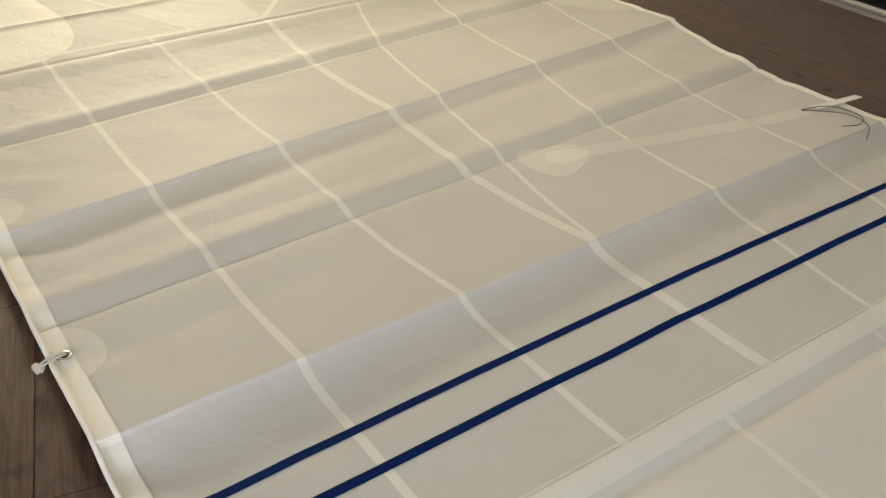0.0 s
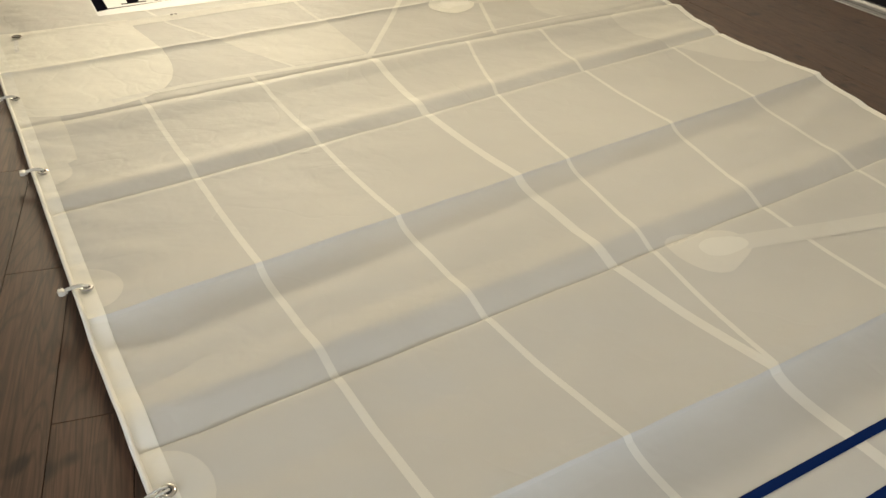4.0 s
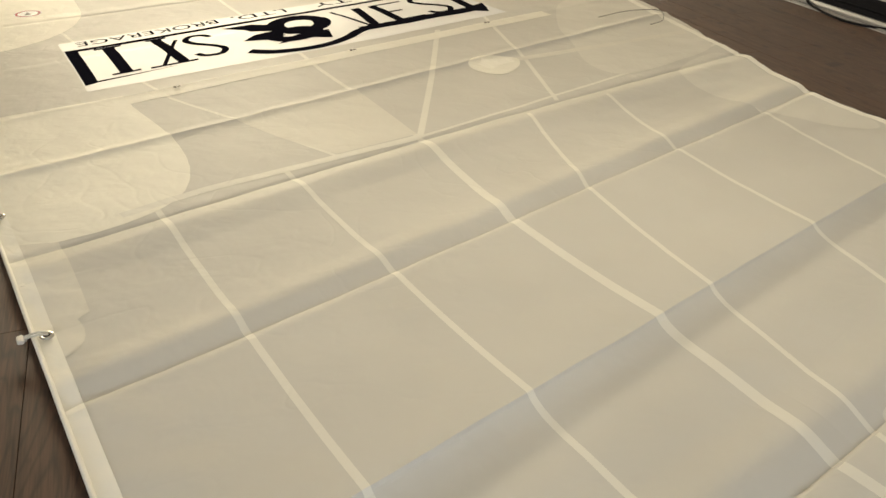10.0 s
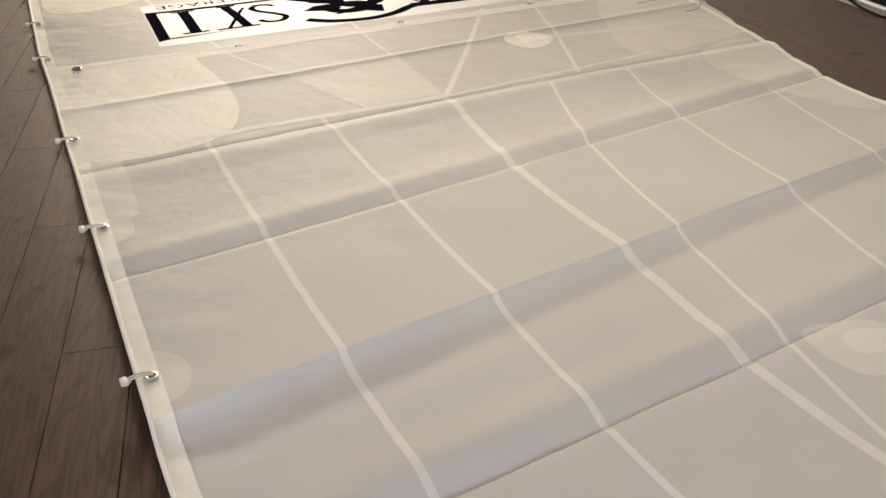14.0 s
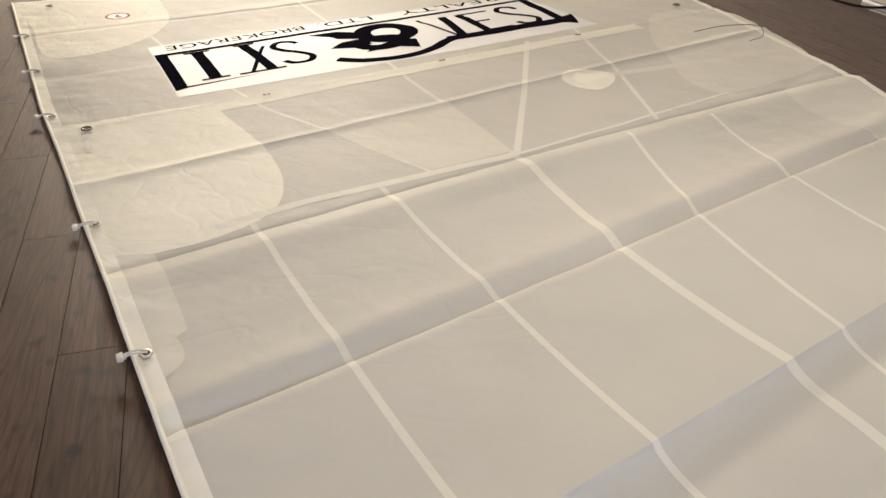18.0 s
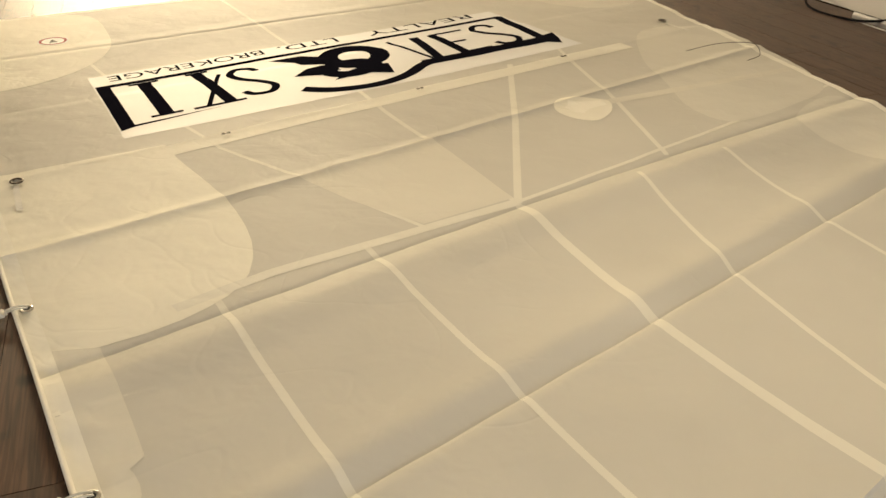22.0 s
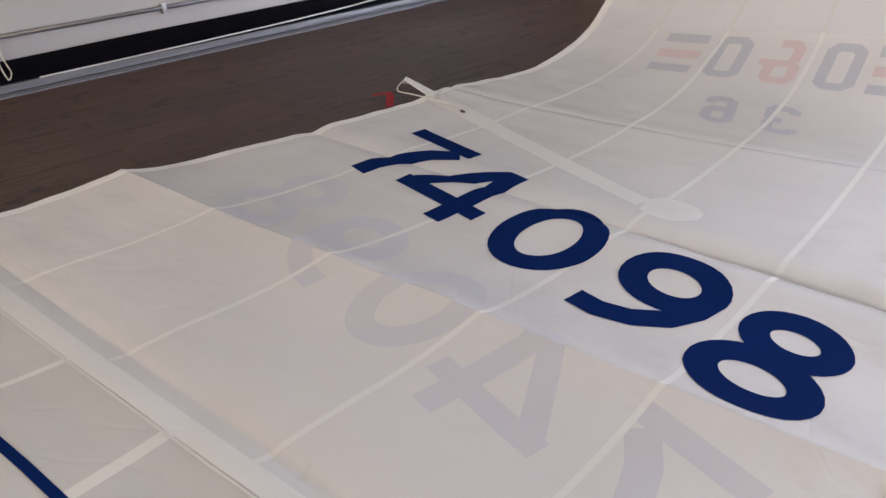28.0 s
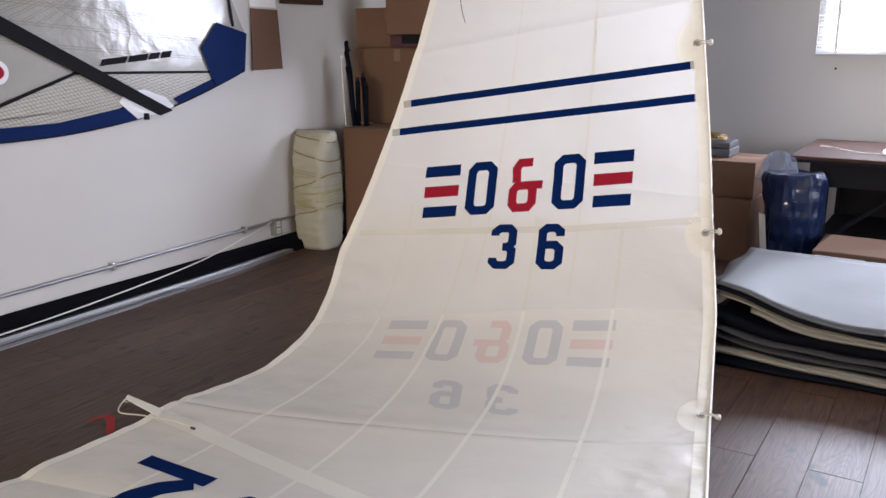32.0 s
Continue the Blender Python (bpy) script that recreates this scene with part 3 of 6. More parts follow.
def waves(x, s):
    """Height of the folds and soft wrinkles."""
    z = 0.008
    lines = lines_at(x)
    for i in range(len(FOLDS) - 1):
        if lines[i] + 1e-9 >= s >= lines[i + 1] - 1e-9:
            d, e = max(0.0, lines[i] - s), max(0.0, s - lines[i + 1])
            r = min(0.020, d * 0.8, e * 0.8)
            z = 0.3 * profile(i, d, e) + 0.22 * (profile(i, d - r * 0.5, e + r * 0.5) + profile(i, d + r * 0.5, e - r * 0.5)) + 0.13 * (profile(i, d - r, e + r) + profile(i, d + r, e - r))
            break
    if -1.9 < s < 0.55:
        fade = min(1.0, (s + 1.9) / 0.2, (0.55 - s) / 0.2)
        z *= 1.0 + fade * (min(1.2, max(0.72, 1.28 - 0.20 * x)) - 1.0)
    if -3.8 < s < -2.9:
        fade = min(1.0, (s + 3.8) / 0.2, (-2.9 - s) / 0.2)
        z *= 1.0 + fade * (min(1.2, max(0.55, 1.75 - 0.8 * x)) - 1.0)
    z *= 0.97 + 0.18 * noise.noise((x * 0.9, s * 0.7, 3.0)) + 0.10 * noise.noise((x * 3.0, s * 0.5, 13.0))
    z += 0.003 * abs(noise.noise((x * 2.3, s * 1.7, 0.0))) + 0.0014 * noise.noise((x * 7.0 + s * 2.0, s * 5.0, 7.0))
    luff = float(np.interp(-s, LUFF_S, LUFF_X))
    d = x - luff
    if d < 0.32 and s < 1.2:
        z += 0.016 * (1.0 - max(d, 0) / 0.32) ** 1.5 * abs(noise.noise((s * 5.5 + d * 5.0, d * 2.5, 21.0)))
    if d < 0.12 and s < 2.0:
        z += 0.0028 * (0.12 - max(d, 0)) / 0.12 * noise.noise((s * 26.0, d * 12.0, 14.0))
    if d < 0.35:
        z += (0.35 - max(d, 0)) / 0.35 * (0.007 * noise.noise((s * 4.0, d * 5.0, 2.0)) + 0.004 * noise.noise((s * 13.0, d * 9.0, 5.0)) + 0.003)
    leech = float(np.interp(-s, LEECH_S, LEECH_X))
    d = leech - x
    if d < 0.45:
        z += (0.45 - max(d, 0)) / 0.45 * 0.016 * abs(noise.noise((s * 1.9, 9.0, 1.0)))
    if d < 0.9:
        z += 0.0055 * (0.9 - max(d, 0)) * noise.noise((x * 2.0 + s * 9.0, x * 5.0 - s * 3.0, 6.0))
    if -4.6 < s < -3.2 and x < 1.0:
        z += 0.0085 * min(s + 4.6, -3.2 - s, 0.3) / 0.3 * (1.0 - x) * (noise.noise((x * 7.0, s * 6.0, 4.0)) + 1.0 - 2.2 * abs(noise.noise((x * 9.0 + s * 3.0, s * 8.0 - x * 4.0, 9.0))))
    return max(z, 0.002)


LUFF = [(5.45, -0.165), (3.1, -0.150), (2.5, -0.124), (1.8, -0.106), (1.4, -0.092), (0.9, -0.079), (-0.3, -0.043), (-0.8, -0.019), (-1.4, 0.010), (-3.0, 0.130), (-4.26, 0.202), (-5.16, 0.248), (-6.05, 0.358), (-6.76, 0.457), (-8.2, 0.66)]
LEECH = [(5.45, 4.72), (3.72, 4.196), (2.35, 3.85), (1.95, 3.756), (1.115, 3.50), (0.39, 3.42), (-0.32, 3.20), (-1.14, 3.08), (-1.84, 2.86), (-2.53, 2.735), (-3.18, 2.53), (-3.85, 2.41), (-4.4, 2.26), (-4.8, 2.225), (-5.33, 2.265), (-5.78, 2.16), (-6.47, 1.985), (-6.79, 1.92), (-8.2, 1.60)]
LUFF_S, LUFF_X = [-a for a, _ in LUFF], [b for _, b in LUFF]
LEECH_S, LEECH_X = [-a for a, _ in LEECH], [b for _, b in LEECH]


def luff_at(s):
    return float(np.interp(-s, LUFF_S, LUFF_X))


def leech_at(s):
    return float(np.interp(-s, LEECH_S, LEECH_X))


def surf(x, s, lift=0.0):
    """The place of a point of the sail, lifted off its upper face."""
    y, z = along(s)
    y2, z2 = along(s - 0.02)
    d = Vector((0, y2 - y, z2 - z)).normalized()
    up = Vector((0, -d.z, -d.y)) if d.y > 0 else Vector((0, d.z, -d.y))
    return Vector((x, y, z)) + up * (waves(x, s) + lift)


def column(seam, s):
    """x of a seam line (points of s, x from foot to head) at s."""
    return float(np.interp(-s, [-a for a, _ in seam], [b for _, b in seam]))


ROWS = [max(4, round((FOLDS[i][0] - FOLDS[i + 1][0]) / CELL)) for i in range(len(FOLDS) - 1)]


def to_rank(x, s):
    """Counts fold lines, and parts of the way between two, from the foot to s."""
    lines = lines_at(x)
    for i in range(len(FOLDS) - 1):
        if s >= lines[i + 1] or i == len(FOLDS) - 2:
            return i + (lines[i] - s) / (lines[i] - lines[i + 1])


def from_rank(x, k):
    lines = lines_at(x)
    i = min(max(int(k), 0), len(FOLDS) - 2)
    return lines[i] + (k - i) * (lines[i + 1] - lines[i])


def panel_mesh(left, right, top, low):
    """One cloth panel between two seams, from the line top(x) to the line low(x); its rows run along the folds."""
    bm = bmesh.new()
    mid = (top(0.0) + low(0.0)) / 2
    xm = (left(mid) + right(mid)) / 2
    r0, r1 = to_rank(xm, top(xm)), to_rank(xm, low(xm))
    folds = [i for i in range(1, len(FOLDS) - 1) if r0 + 1e-3 < i < r1 - 1e-3]
    stops = [None, *folds, None]
    cols = max(3, int(max(right(s) - left(s) for s in (top(xm), low(xm))) / 0.03))
    grid = []
    for n, (a, b) in enumerate(zip(stops, stops[1:])):
        ka, kb = r0 if a is None else a, r1 if b is None else b
        steps = max(2, 2 * round(ROWS[int(min(ka, len(ROWS) - 1))] * (kb - ka)))
        for m in range(steps if b is not None else steps + 1):
            row, f = [], m / steps
            for j in range(cols + 1):
                x, s = xm, 0.0
                for _ in range(3):
                    lines = lines_at(x)
                    sa, sb = top(x) if a is None else lines[a], low(x) if b is None else lines[b]
                    s = sa + (sb - sa) * f
                    x = left(s) + (right(s) - left(s)) * j / cols
                row.append(bm.verts.new(surf(x, s)))
            grid.append(row)
    for r, q in zip(grid, grid[1:]):
        for j in range(cols):
            bm.faces.new((r[j], q[j], q[j + 1], r[j + 1]))
    bmesh.ops.recalc_face_normals(bm, faces=bm.faces[:])
    return bm


def drape(bm, to, lift):
    """Cuts a flat shape along the folds of the cloth and lays it over the sail."""
    for v in bm.verts:
        v.co = (*to(v.co.x, v.co.y), 0)
    lo, hi = min(v.co.x for v in bm.verts), max(v.co.x for v in bm.verts)
    for k in range(math.floor(lo / 0.03) + 1, math.ceil(hi / 0.03)):
        bmesh.ops.bisect_plane(bm, geom=bm.verts[:] + bm.edges[:] + bm.faces[:], plane_co=(k * 0.03, 0, 0), plane_no=(1, 0, 0))
    for v in bm.verts:
        v.co.y = to_rank(v.co.x, v.co.y)
    lo, hi = min(v.co.y for v in bm.verts), max(v.co.y for v in bm.verts)
    for i, n in enumerate(ROWS):
        for m in range(n):
            k = i + m / n
            if lo < k < hi:
                bmesh.ops.bisect_plane(bm, geom=bm.verts[:] + bm.edges[:] + bm.faces[:], plane_co=(0, k, 0), plane_no=(0, 1, 0))
    for v in bm.verts:
        v.co.y = from_rank(v.co.x, v.co.y)
    bmesh.ops.remove_doubles(bm, verts=bm.verts[:], dist=4e-4)
    bmesh.ops.triangulate(bm, faces=[f for f in bm.faces if len(f.verts) > 4])
    bmesh.ops.dissolve_degenerate(bm, dist=2e-4, edges=bm.edges[:])
    for v in bm.verts:
        v.co = surf(v.co.x, v.co.y, lift * 0.32 + 0.0006)
    bmesh.ops.recalc_face_normals(bm, faces=bm.faces[:])
    return bm


def ribbon(points, width):
    """A flat ribbon with mitred joints along a line of points."""
    pts = [Vector(p) for p in points]
    closed = (pts[0] - pts[-1]).length < 1e-6
    if closed:
        pts = pts[:-1]
    bm = bmesh.new()
    pairs = []
    for i, p in enumerate(pts):
        a = pts[i - 1] if i or closed else p
        b = pts[(i + 1) % len(pts)] if i + 1 < len(pts) or closed else p
        d0, d1 = p - a, b - p
        d0 = d0.normalized() if d0.length > 1e-9 else d1.normalized()
        d1 = d1.normalized() if d1.length > 1e-9 else d0
        m = Vector((-(d0.y + d1.y), d0.x + d1.x)).normalized()
        m = m / max(0.5, m.dot(Vector((-d0.y, d0.x))))
        pairs.append([bm.verts.new((*(p + m * width * h), 0)) for h in (0.5, -0.5)])
    for i in range(len(pts) if closed else len(pts) - 1):
        j = (i + 1) % len(pts)
        bm.faces.new((pairs[i][0], pairs[j][0], pairs[j][1], pairs[i][1]))
    return bm


def same(u, v):
    return u, v


def strip(points, width, lift=0.0005):
    """A tape of that width along a line of (x, s) points."""
    return drape(ribbon(points, width), same, lift)


def laid(outline, lift=0.0012, cell=0.0, to=same):
    """A cloth shape with the outline of (x, s) points, laid over the sail."""
    bm = bmesh.new()
    bm.faces.new([bm.verts.new((a, b, 0)) for a, b in outline])
    bmesh.ops.triangulate(bm, faces=bm.faces[:])
    return drape(bm, to, lift)


def rounded(points, per=5):
    """A closed outline with its corners rounded off."""
    n, out = len(points), []
    pts = [Vector((a, b, 0)) for a, b in points]
    for i in range(n):
        a, b, c, d = (pts[(i + k) % n] for k in (-1, 0, 1, 2))
        for k in range(per):
            t = k / per
            p = 0.5 * ((2 * b) + (c - a) * t + (2 * a - 5 * b + 4 * c - d) * t * t + (3 * b - a - 3 * c + d) * t ** 3)
            out.append((p.x, p.y))
    return out


def arc2(cx, cy, rx, ry, a0, a1, n=20):
    return [(cx + rx * math.cos(radians(a0 + (a1 - a0) * i / n)), cy + ry * math.sin(radians(a0 + (a1 - a0) * i / n))) for i in range(n + 1)]


sail = thing("mainsail", "large translucent white mainsail with navy stripes spread over the floor", "sail", room=False)

# seam lines, foot to head, as (s, x)
SA = [(5.45, 0.42), (3.9, 0.56), (2.66, 0.786), (2.232, 0.962), (1.60, 1.19)]
SV = [(5.45, 1.60), (3.0, 1.60), (2.72, 1.582), (2.30, 1.579), (1.60, 1.565)]
SE = [(5.45, 3.62), (3.0, 2.86), (2.3, 2.62), (1.60, 2.36)]
S1 = [(1.60, 0.42), (0.63, 0.442), (-0.093, 0.454), (-0.645, 0.473), (-1.21, 0.487), (-1.85, 0.505)]
S2 = [(1.60, 0.945), (0.712, 0.953), (-0.008, 0.954), (-0.622, 0.939), (-1.181, 0.968), (-1.85, 0.966)]
S3 = [(1.60, 1.565), (0.802, 1.478), (0.075, 1.479), (-0.555, 1.429), (-1.153, 1.46), (-1.85, 1.447)]
S4 = [(1.60, 2.13), (0.857, 1.874), (0.109, 1.730), (-0.52, 1.60), (-1.15, 1.475)]
S5 = [(1.60, 2.60), (0.96, 2.43), (0.232, 2.338), (-0.48, 2.135), (-1.127, 2.031), (-1.85, 1.872)]
S6 = [(1.60, 3.22), (0.292, 2.891), (-0.436, 2.69), (-1.103, 2.576), (-1.85, 2.33)]
HA = [(-1.85, 2.36), (-2.51, 2.235), (-3.17, 2.105), (-3.97, 1.958), (-4.8, 1.885), (-5.62, 1.885)]
HB = [(-1.85, 1.80), (-2.55, 1.706), (-3.2, 1.603), (-3.97, 1.52), (-4.8, 1.555), (-5.62, 1.54)]
HC = [(-1.85, 1.225), (-2.6, 1.160), (-3.23, 1.118), (-4.07, 1.097), (-4.6, 1.12), (-5.62, 1.18)]
HD = [(-1.85, 0.67), (-2.6, 0.652), (-3.25, 0.640), (-4.11, 0.668), (-5.0, 0.712), (-5.62, 0.735)]
TB = [(-5.20, 1.45), (-7.9, 1.33)]
TD = [(-5.20, 0.95), (-7.9, 0.99)]
CROSS = [(-0.2, 1.51), (0.30, 1.545), (0.62, 1.60), (1.19, 1.615), (1.57, 1.625), (2.13, 1.70), (2.75, 1.79), (3.75, 1.95)]


def level(s):
    return lambda x: s


def cross_seam_at(x):
    return float(np.interp(x, [a for a, _ in CROSS], [b for _, b in CROSS]))


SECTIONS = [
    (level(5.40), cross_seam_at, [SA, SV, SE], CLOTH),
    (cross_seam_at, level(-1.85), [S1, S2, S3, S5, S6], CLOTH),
    (level(-1.85), level(-5.60), [HD, HC, HB, HA], HEAD_CLOTH_LIT),
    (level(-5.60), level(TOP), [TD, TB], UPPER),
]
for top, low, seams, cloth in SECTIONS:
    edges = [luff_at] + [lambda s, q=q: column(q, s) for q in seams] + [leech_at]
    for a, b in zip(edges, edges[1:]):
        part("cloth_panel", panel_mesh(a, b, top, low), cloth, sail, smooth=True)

upper = [(luff_at(-5.21) + 0.002, -5.21), (0.7, -5.145), (1.17, -5.075), (1.6, -4.99), (1.95, -4.92), (2.08, -4.87), (leech_at(-4.80) - 0.002, -4.80)]
upper += [(leech_at(s) - 0.002, s) for s in np.linspace(-4.85, -5.605, 12)] + [(luff_at(s) + 0.002, s) for s in np.linspace(-5.605, -5.25, 8)]
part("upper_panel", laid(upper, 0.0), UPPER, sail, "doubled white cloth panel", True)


def seam_tape(seam, width, top=None, low=None):
    pts = [(x, s) for s, x in seam if (top is None or s <= top) and (low is None or s >= low)]
    part("seam_tape", strip(pts, width), TAPE, sail, smooth=True)


for q, w in ((SA, 0.018), (SV, 0.022), (S1, 0.023), (S2, 0.022), (S3, 0.037), (S4, 0.018), (S5, 0.018), (S6, 0.018), (HA, 0.016), (HB, 0.017), (HC, 0.018), (HD, 0.018), (TB, 0.012), (TD, 0.012)):
    seam_tape(q, w)
part("seam_tape", strip([(1.57, 1.62), (2.03, 2.30), (2.50, 3.03)], 0.03), TAPE, sail, smooth=True)
part("seam_tape", strip([(2.36, 1.68), (2.62, 2.30), (2.86, 3.0), (3.05, 3.5)], 0.022), TAPE, sail, smooth=True)
# cross seams
part("cross_seam", strip([(0.30, 1.545), (0.62, 1.60), (1.19, 1.615), (1.57, 1.625)], 0.045, 0.0016), TAPE, sail, smooth=True)
part("cross_seam", strip([(1.57, 1.625), (2.13, 1.70), (2.75, 1.79), (3.75, 1.95)], 0.02, 0.0016), TAPE, sail, smooth=True)
part("cross_seam", strip([(0.0, -1.86), (1.0, -1.845), (2.0, -1.828), (2.85, -1.825)], 0.062, 0.0012), TAPE, sail, smooth=True)
part("cross_seam", strip([(0.0, -1.915), (1.0, -1.900), (2.0, -1.883), (2.85, -1.880)], 0.050, 0.0004), THIN, sail, smooth=True)
part("seam_edge", strip([(0.0, -1.822), (1.0, -1.807), (2.0, -1.790), (2.85, -1.787)], 0.007, 0.0024), FAINT, sail, smooth=True)
part("cross_seam", strip([(0.32, -5.66), (1.0, -5.56), (1.6, -5.50), (2.17, -5.44)], 0.035, 0.0016), FAINT, sail, smooth=True)
# navy stripes with pale ends
part("navy_stripe", strip([(0.08, -1.484), (0.38, -1.462), (0.69, -1.446), (1.06, -1.430), (1.50, -1.411), (1.85, -1.402), (2.40, -1.394), (2.93, -1.388)], 0.026, 0.0020), NAVY, sail, "navy blue cloth stripe")
part("navy_stripe", strip([(0.09, -1.610), (0.31, -1.594), (0.45, -1.590), (0.77, -1.577), (0.95, -1.569), (1.14, -1.566), (1.40, -1.551), (1.60, -1.549), (1.86, -1.541), (2.15, -1.532), (2.89, -1.522)], 0.026, 0.0020), NAVY, sail, "navy blue cloth stripe")
for a, b in (((1.979, -6.205), (0.483, -6.432)), ((2.028, -6.040), (0.447, -6.268))):
    part("navy_stripe", strip([a, b], 0.040, 0.0032), NAVY, sail, "navy blue cloth stripe")
    d = Vector((b[0] - a[0], b[1] - a[1])).normalized()
    part("stripe_end", strip([b, (b[0] - 0.055 * -d.x, b[1] + 0.055 * d.y)], 0.040, 0.0028), GREY_END, sail, "faded grey stripe end")
    part("stripe_end", strip([a, (a[0] - 0.045 * d.x, a[1] - 0.045 * d.y)], 0.040, 0.0028), GREY_END, sail, "faded grey stripe end")
# edge tapes
part("luff_tape", strip([(luff_at(s) + 0.027, s) for s in np.linspace(5.38, TOP + 0.02, 90)], 0.054, 0.0045), EDGE, sail, "thick white luff tape", True)
part("leech_tape", strip([(leech_at(s) - 0.02, s) for s in np.linspace(5.38, TOP + 0.02, 90)], 0.04, 0.0022), EDGE, sail, "white leech tape", True)
part("foot_tape", strip([(x, 5.37) for x in np.linspace(-0.15, 4.68, 40)], 0.06, 0.0022), EDGE, sail, "white foot tape", True)
luff_cord = tube([surf(luff_at(s), s, 0.004) for s in np.linspace(5.38, TOP + 0.02, 260)], 0.007, 8)
part("bolt_rope", luff_cord, EDGE, sail, "rounded luff rope in white tape", True)

# ---- corner and reef patches ----
part("tack_patch", laid(rounded([(-0.08, 5.34), (-0.08, 4.6), (-0.05, 3.95), (0.30, 3.95), (0.62, 4.25), (0.74, 4.7), (0.66, 5.30)]), 0.0018), PATCH, sail, "rounded doubled patch", True)
reef_patch = [(luff_at(2.80) + 0.05, 2.80), (luff_at(2.5) + 0.05, 2.5), (luff_at(1.46) + 0.05, 1.46), (0.08, 1.455), (0.20, 1.46), (0.30, 1.475), (0.38, 1.50), (0.45, 1.53), (0.508, 1.572), (0.555, 1.63), (0.60, 1.72), (0.63, 1.82), (0.648, 1.93), (0.656, 2.06), (0.652, 2.22), (0.638, 2.36), (0.618, 2.50), (0.602, 2.63), (0.594, 2.73), (0.592, 2.80)]
part("reef_patch", laid(reef_patch, 0.0011), PATCH, sail, "large rounded reef patch", True)
part("reef_patch", laid(rounded([(-0.05, 1.9), (-0.04, 1.62), (0.25, 1.60), (0.46, 1.72), (0.52, 2.0), (0.44, 2.35), (0.2, 2.58), (-0.03, 2.66), (-0.06, 2.3)]), 0.0022), PATCH, sail, "inner doubled reef patch", True)
part("luff_patch", laid([(luff_at(1.5) + 0.05, 1.50), (0.075, 1.45), (0.082, 1.25), (0.083, 1.10), (0.081, 0.965), (0.038, 0.935), (0.046, 0.90), (0.042, 0.85), (0.025, 0.805), (-0.005, 0.775), (luff_at(0.765) + 0.05, 0.765)], 0.0034), FAINT, sail, "stepped luff patch", True)
part("panel_doubler", laid([(1.19, 1.645), (1.575, 1.66), (1.59, 1.9), (1.60, 2.15), (1.60, 2.32), (1.30, 2.28), (0.96, 2.22), (1.05, 1.94)], 0.0007), FAINT, sail, "doubled cloth panel", True)
part("reef_band", strip([(0.56, 2.725), (1.2, 2.80), (1.87, 2.87), (2.85, 2.965), (3.3, 3.0)], 0.105, 0.0024), PATCH, sail, "band of doubled cloth along the reef", True)
part("clew_patch", laid(rounded([(4.02, 3.05), (3.92, 2.45), (3.70, 1.96), (3.3, 1.83), (2.9, 1.82), (2.86, 2.05), (3.02, 2.38), (3.2, 2.75), (3.6, 3.2)]), 0.0018), THIN, sail, "large reef clew patch", True)
part("clew_patch", laid(rounded([(4.60, 5.28), (4.22, 3.95), (3.75, 3.8), (3.5, 4.2), (3.5, 5.25)]), 0.0018), THIN, sail, "large clew patch", True)
part("leech_patch", laid(rounded([(3.62, 1.80), (3.48, 1.20), (3.40, 0.70), (3.25, 0.72), (3.12, 1.0), (3.06, 1.4), (3.2, 1.72)]), 0.0018), THIN, sail, "doubled leech patch", True)
SLIDES = [4.42, 3.68, 2.93, 1.746, 0.886, 0.0, -0.853, -2.09, -3.336, -4.528, -5.588, -6.542]
for s in SLIDES[4:]:
    c = luff_at(s) + 0.03
    part("slide_patch", laid([(c - 0.02, s + 0.13), *[(c + 0.10 * math.sin(radians(a)), s + 0.13 * math.cos(radians(a))) for a in range(15, 180, 15)], (c - 0.02, s - 0.13)], 0.0016), PATCH if s < -1.5 else FAINT, sail, "half-round doubled patch", True)
# batten pockets
part("batten_pocket", strip([(2.93, -0.835), (2.40, -0.735), (1.88, -0.63)], 0.085, 0.0012), THIN, sail, "white batten pocket", True)
part("batten_patch", laid(rounded([(1.90, -0.56), (1.76, -0.50), (1.67, -0.51), (1.64, -0.60), (1.66, -0.70), (1.72, -0.745), (1.80, -0.72), (1.90, -0.66)]), 0.0010), FAINT, sail, "rounded batten patch", True)
part("batten_doubler", laid(rounded([(1.90, -0.605), (1.81, -0.565), (1.745, -0.585), (1.735, -0.64), (1.79, -0.67), (1.89, -0.655)]), 0.0026), TAPE, sail, "bright batten doubler", True)
part("batten_pocket", strip([(2.40, -3.80), (2.17, -3.752), (1.64, -3.60), (1.16, -3.465)], 0.075, 0.0022), TAPE, sail, "white batten pocket", True)
part("batten_patch", laid(rounded([(1.14, -3.535), (1.03, -3.55), (0.972, -3.512), (0.965, -3.455), (1.015, -3.398), (1.09, -3.385), (1.15, -3.42)]), 0.0024), TAPE, sail, "rounded batten patch", True)
part("batten_pocket", strip([(3.76, 2.225), (3.1, 2.265), (2.54, 2.305)], 0.058, 0.0030), FAINT, sail, "white batten pocket", True)
part("batten_patch", laid(rounded([(2.575, 2.335), (2.49, 2.40), (2.395, 2.44), (2.31, 2.385), (2.275, 2.305), (2.29, 2.21), (2.36, 2.135), (2.475, 2.175), (2.56, 2.26)]), 0.0034), PATCH, sail, "rounded batten patch", True)
part("batten_doubler", laid([(2.56, 2.335), (2.50, 2.345), (2.44, 2.36), (2.40, 2.395), (2.365, 2.35), (2.335, 2.335), (2.345, 2.265), (2.37, 2.235), (2.43, 2.265), (2.54, 2.275)], 0.0050), CRUMPLED, sail, "crumpled bright batten doubler", True)
part("batten_pocket", strip([(2.18, -7.0), (1.75, -6.93), (1.45, -6.88)], 0.07, 0.0018), TAPE, sail, "white batten pocket", True)


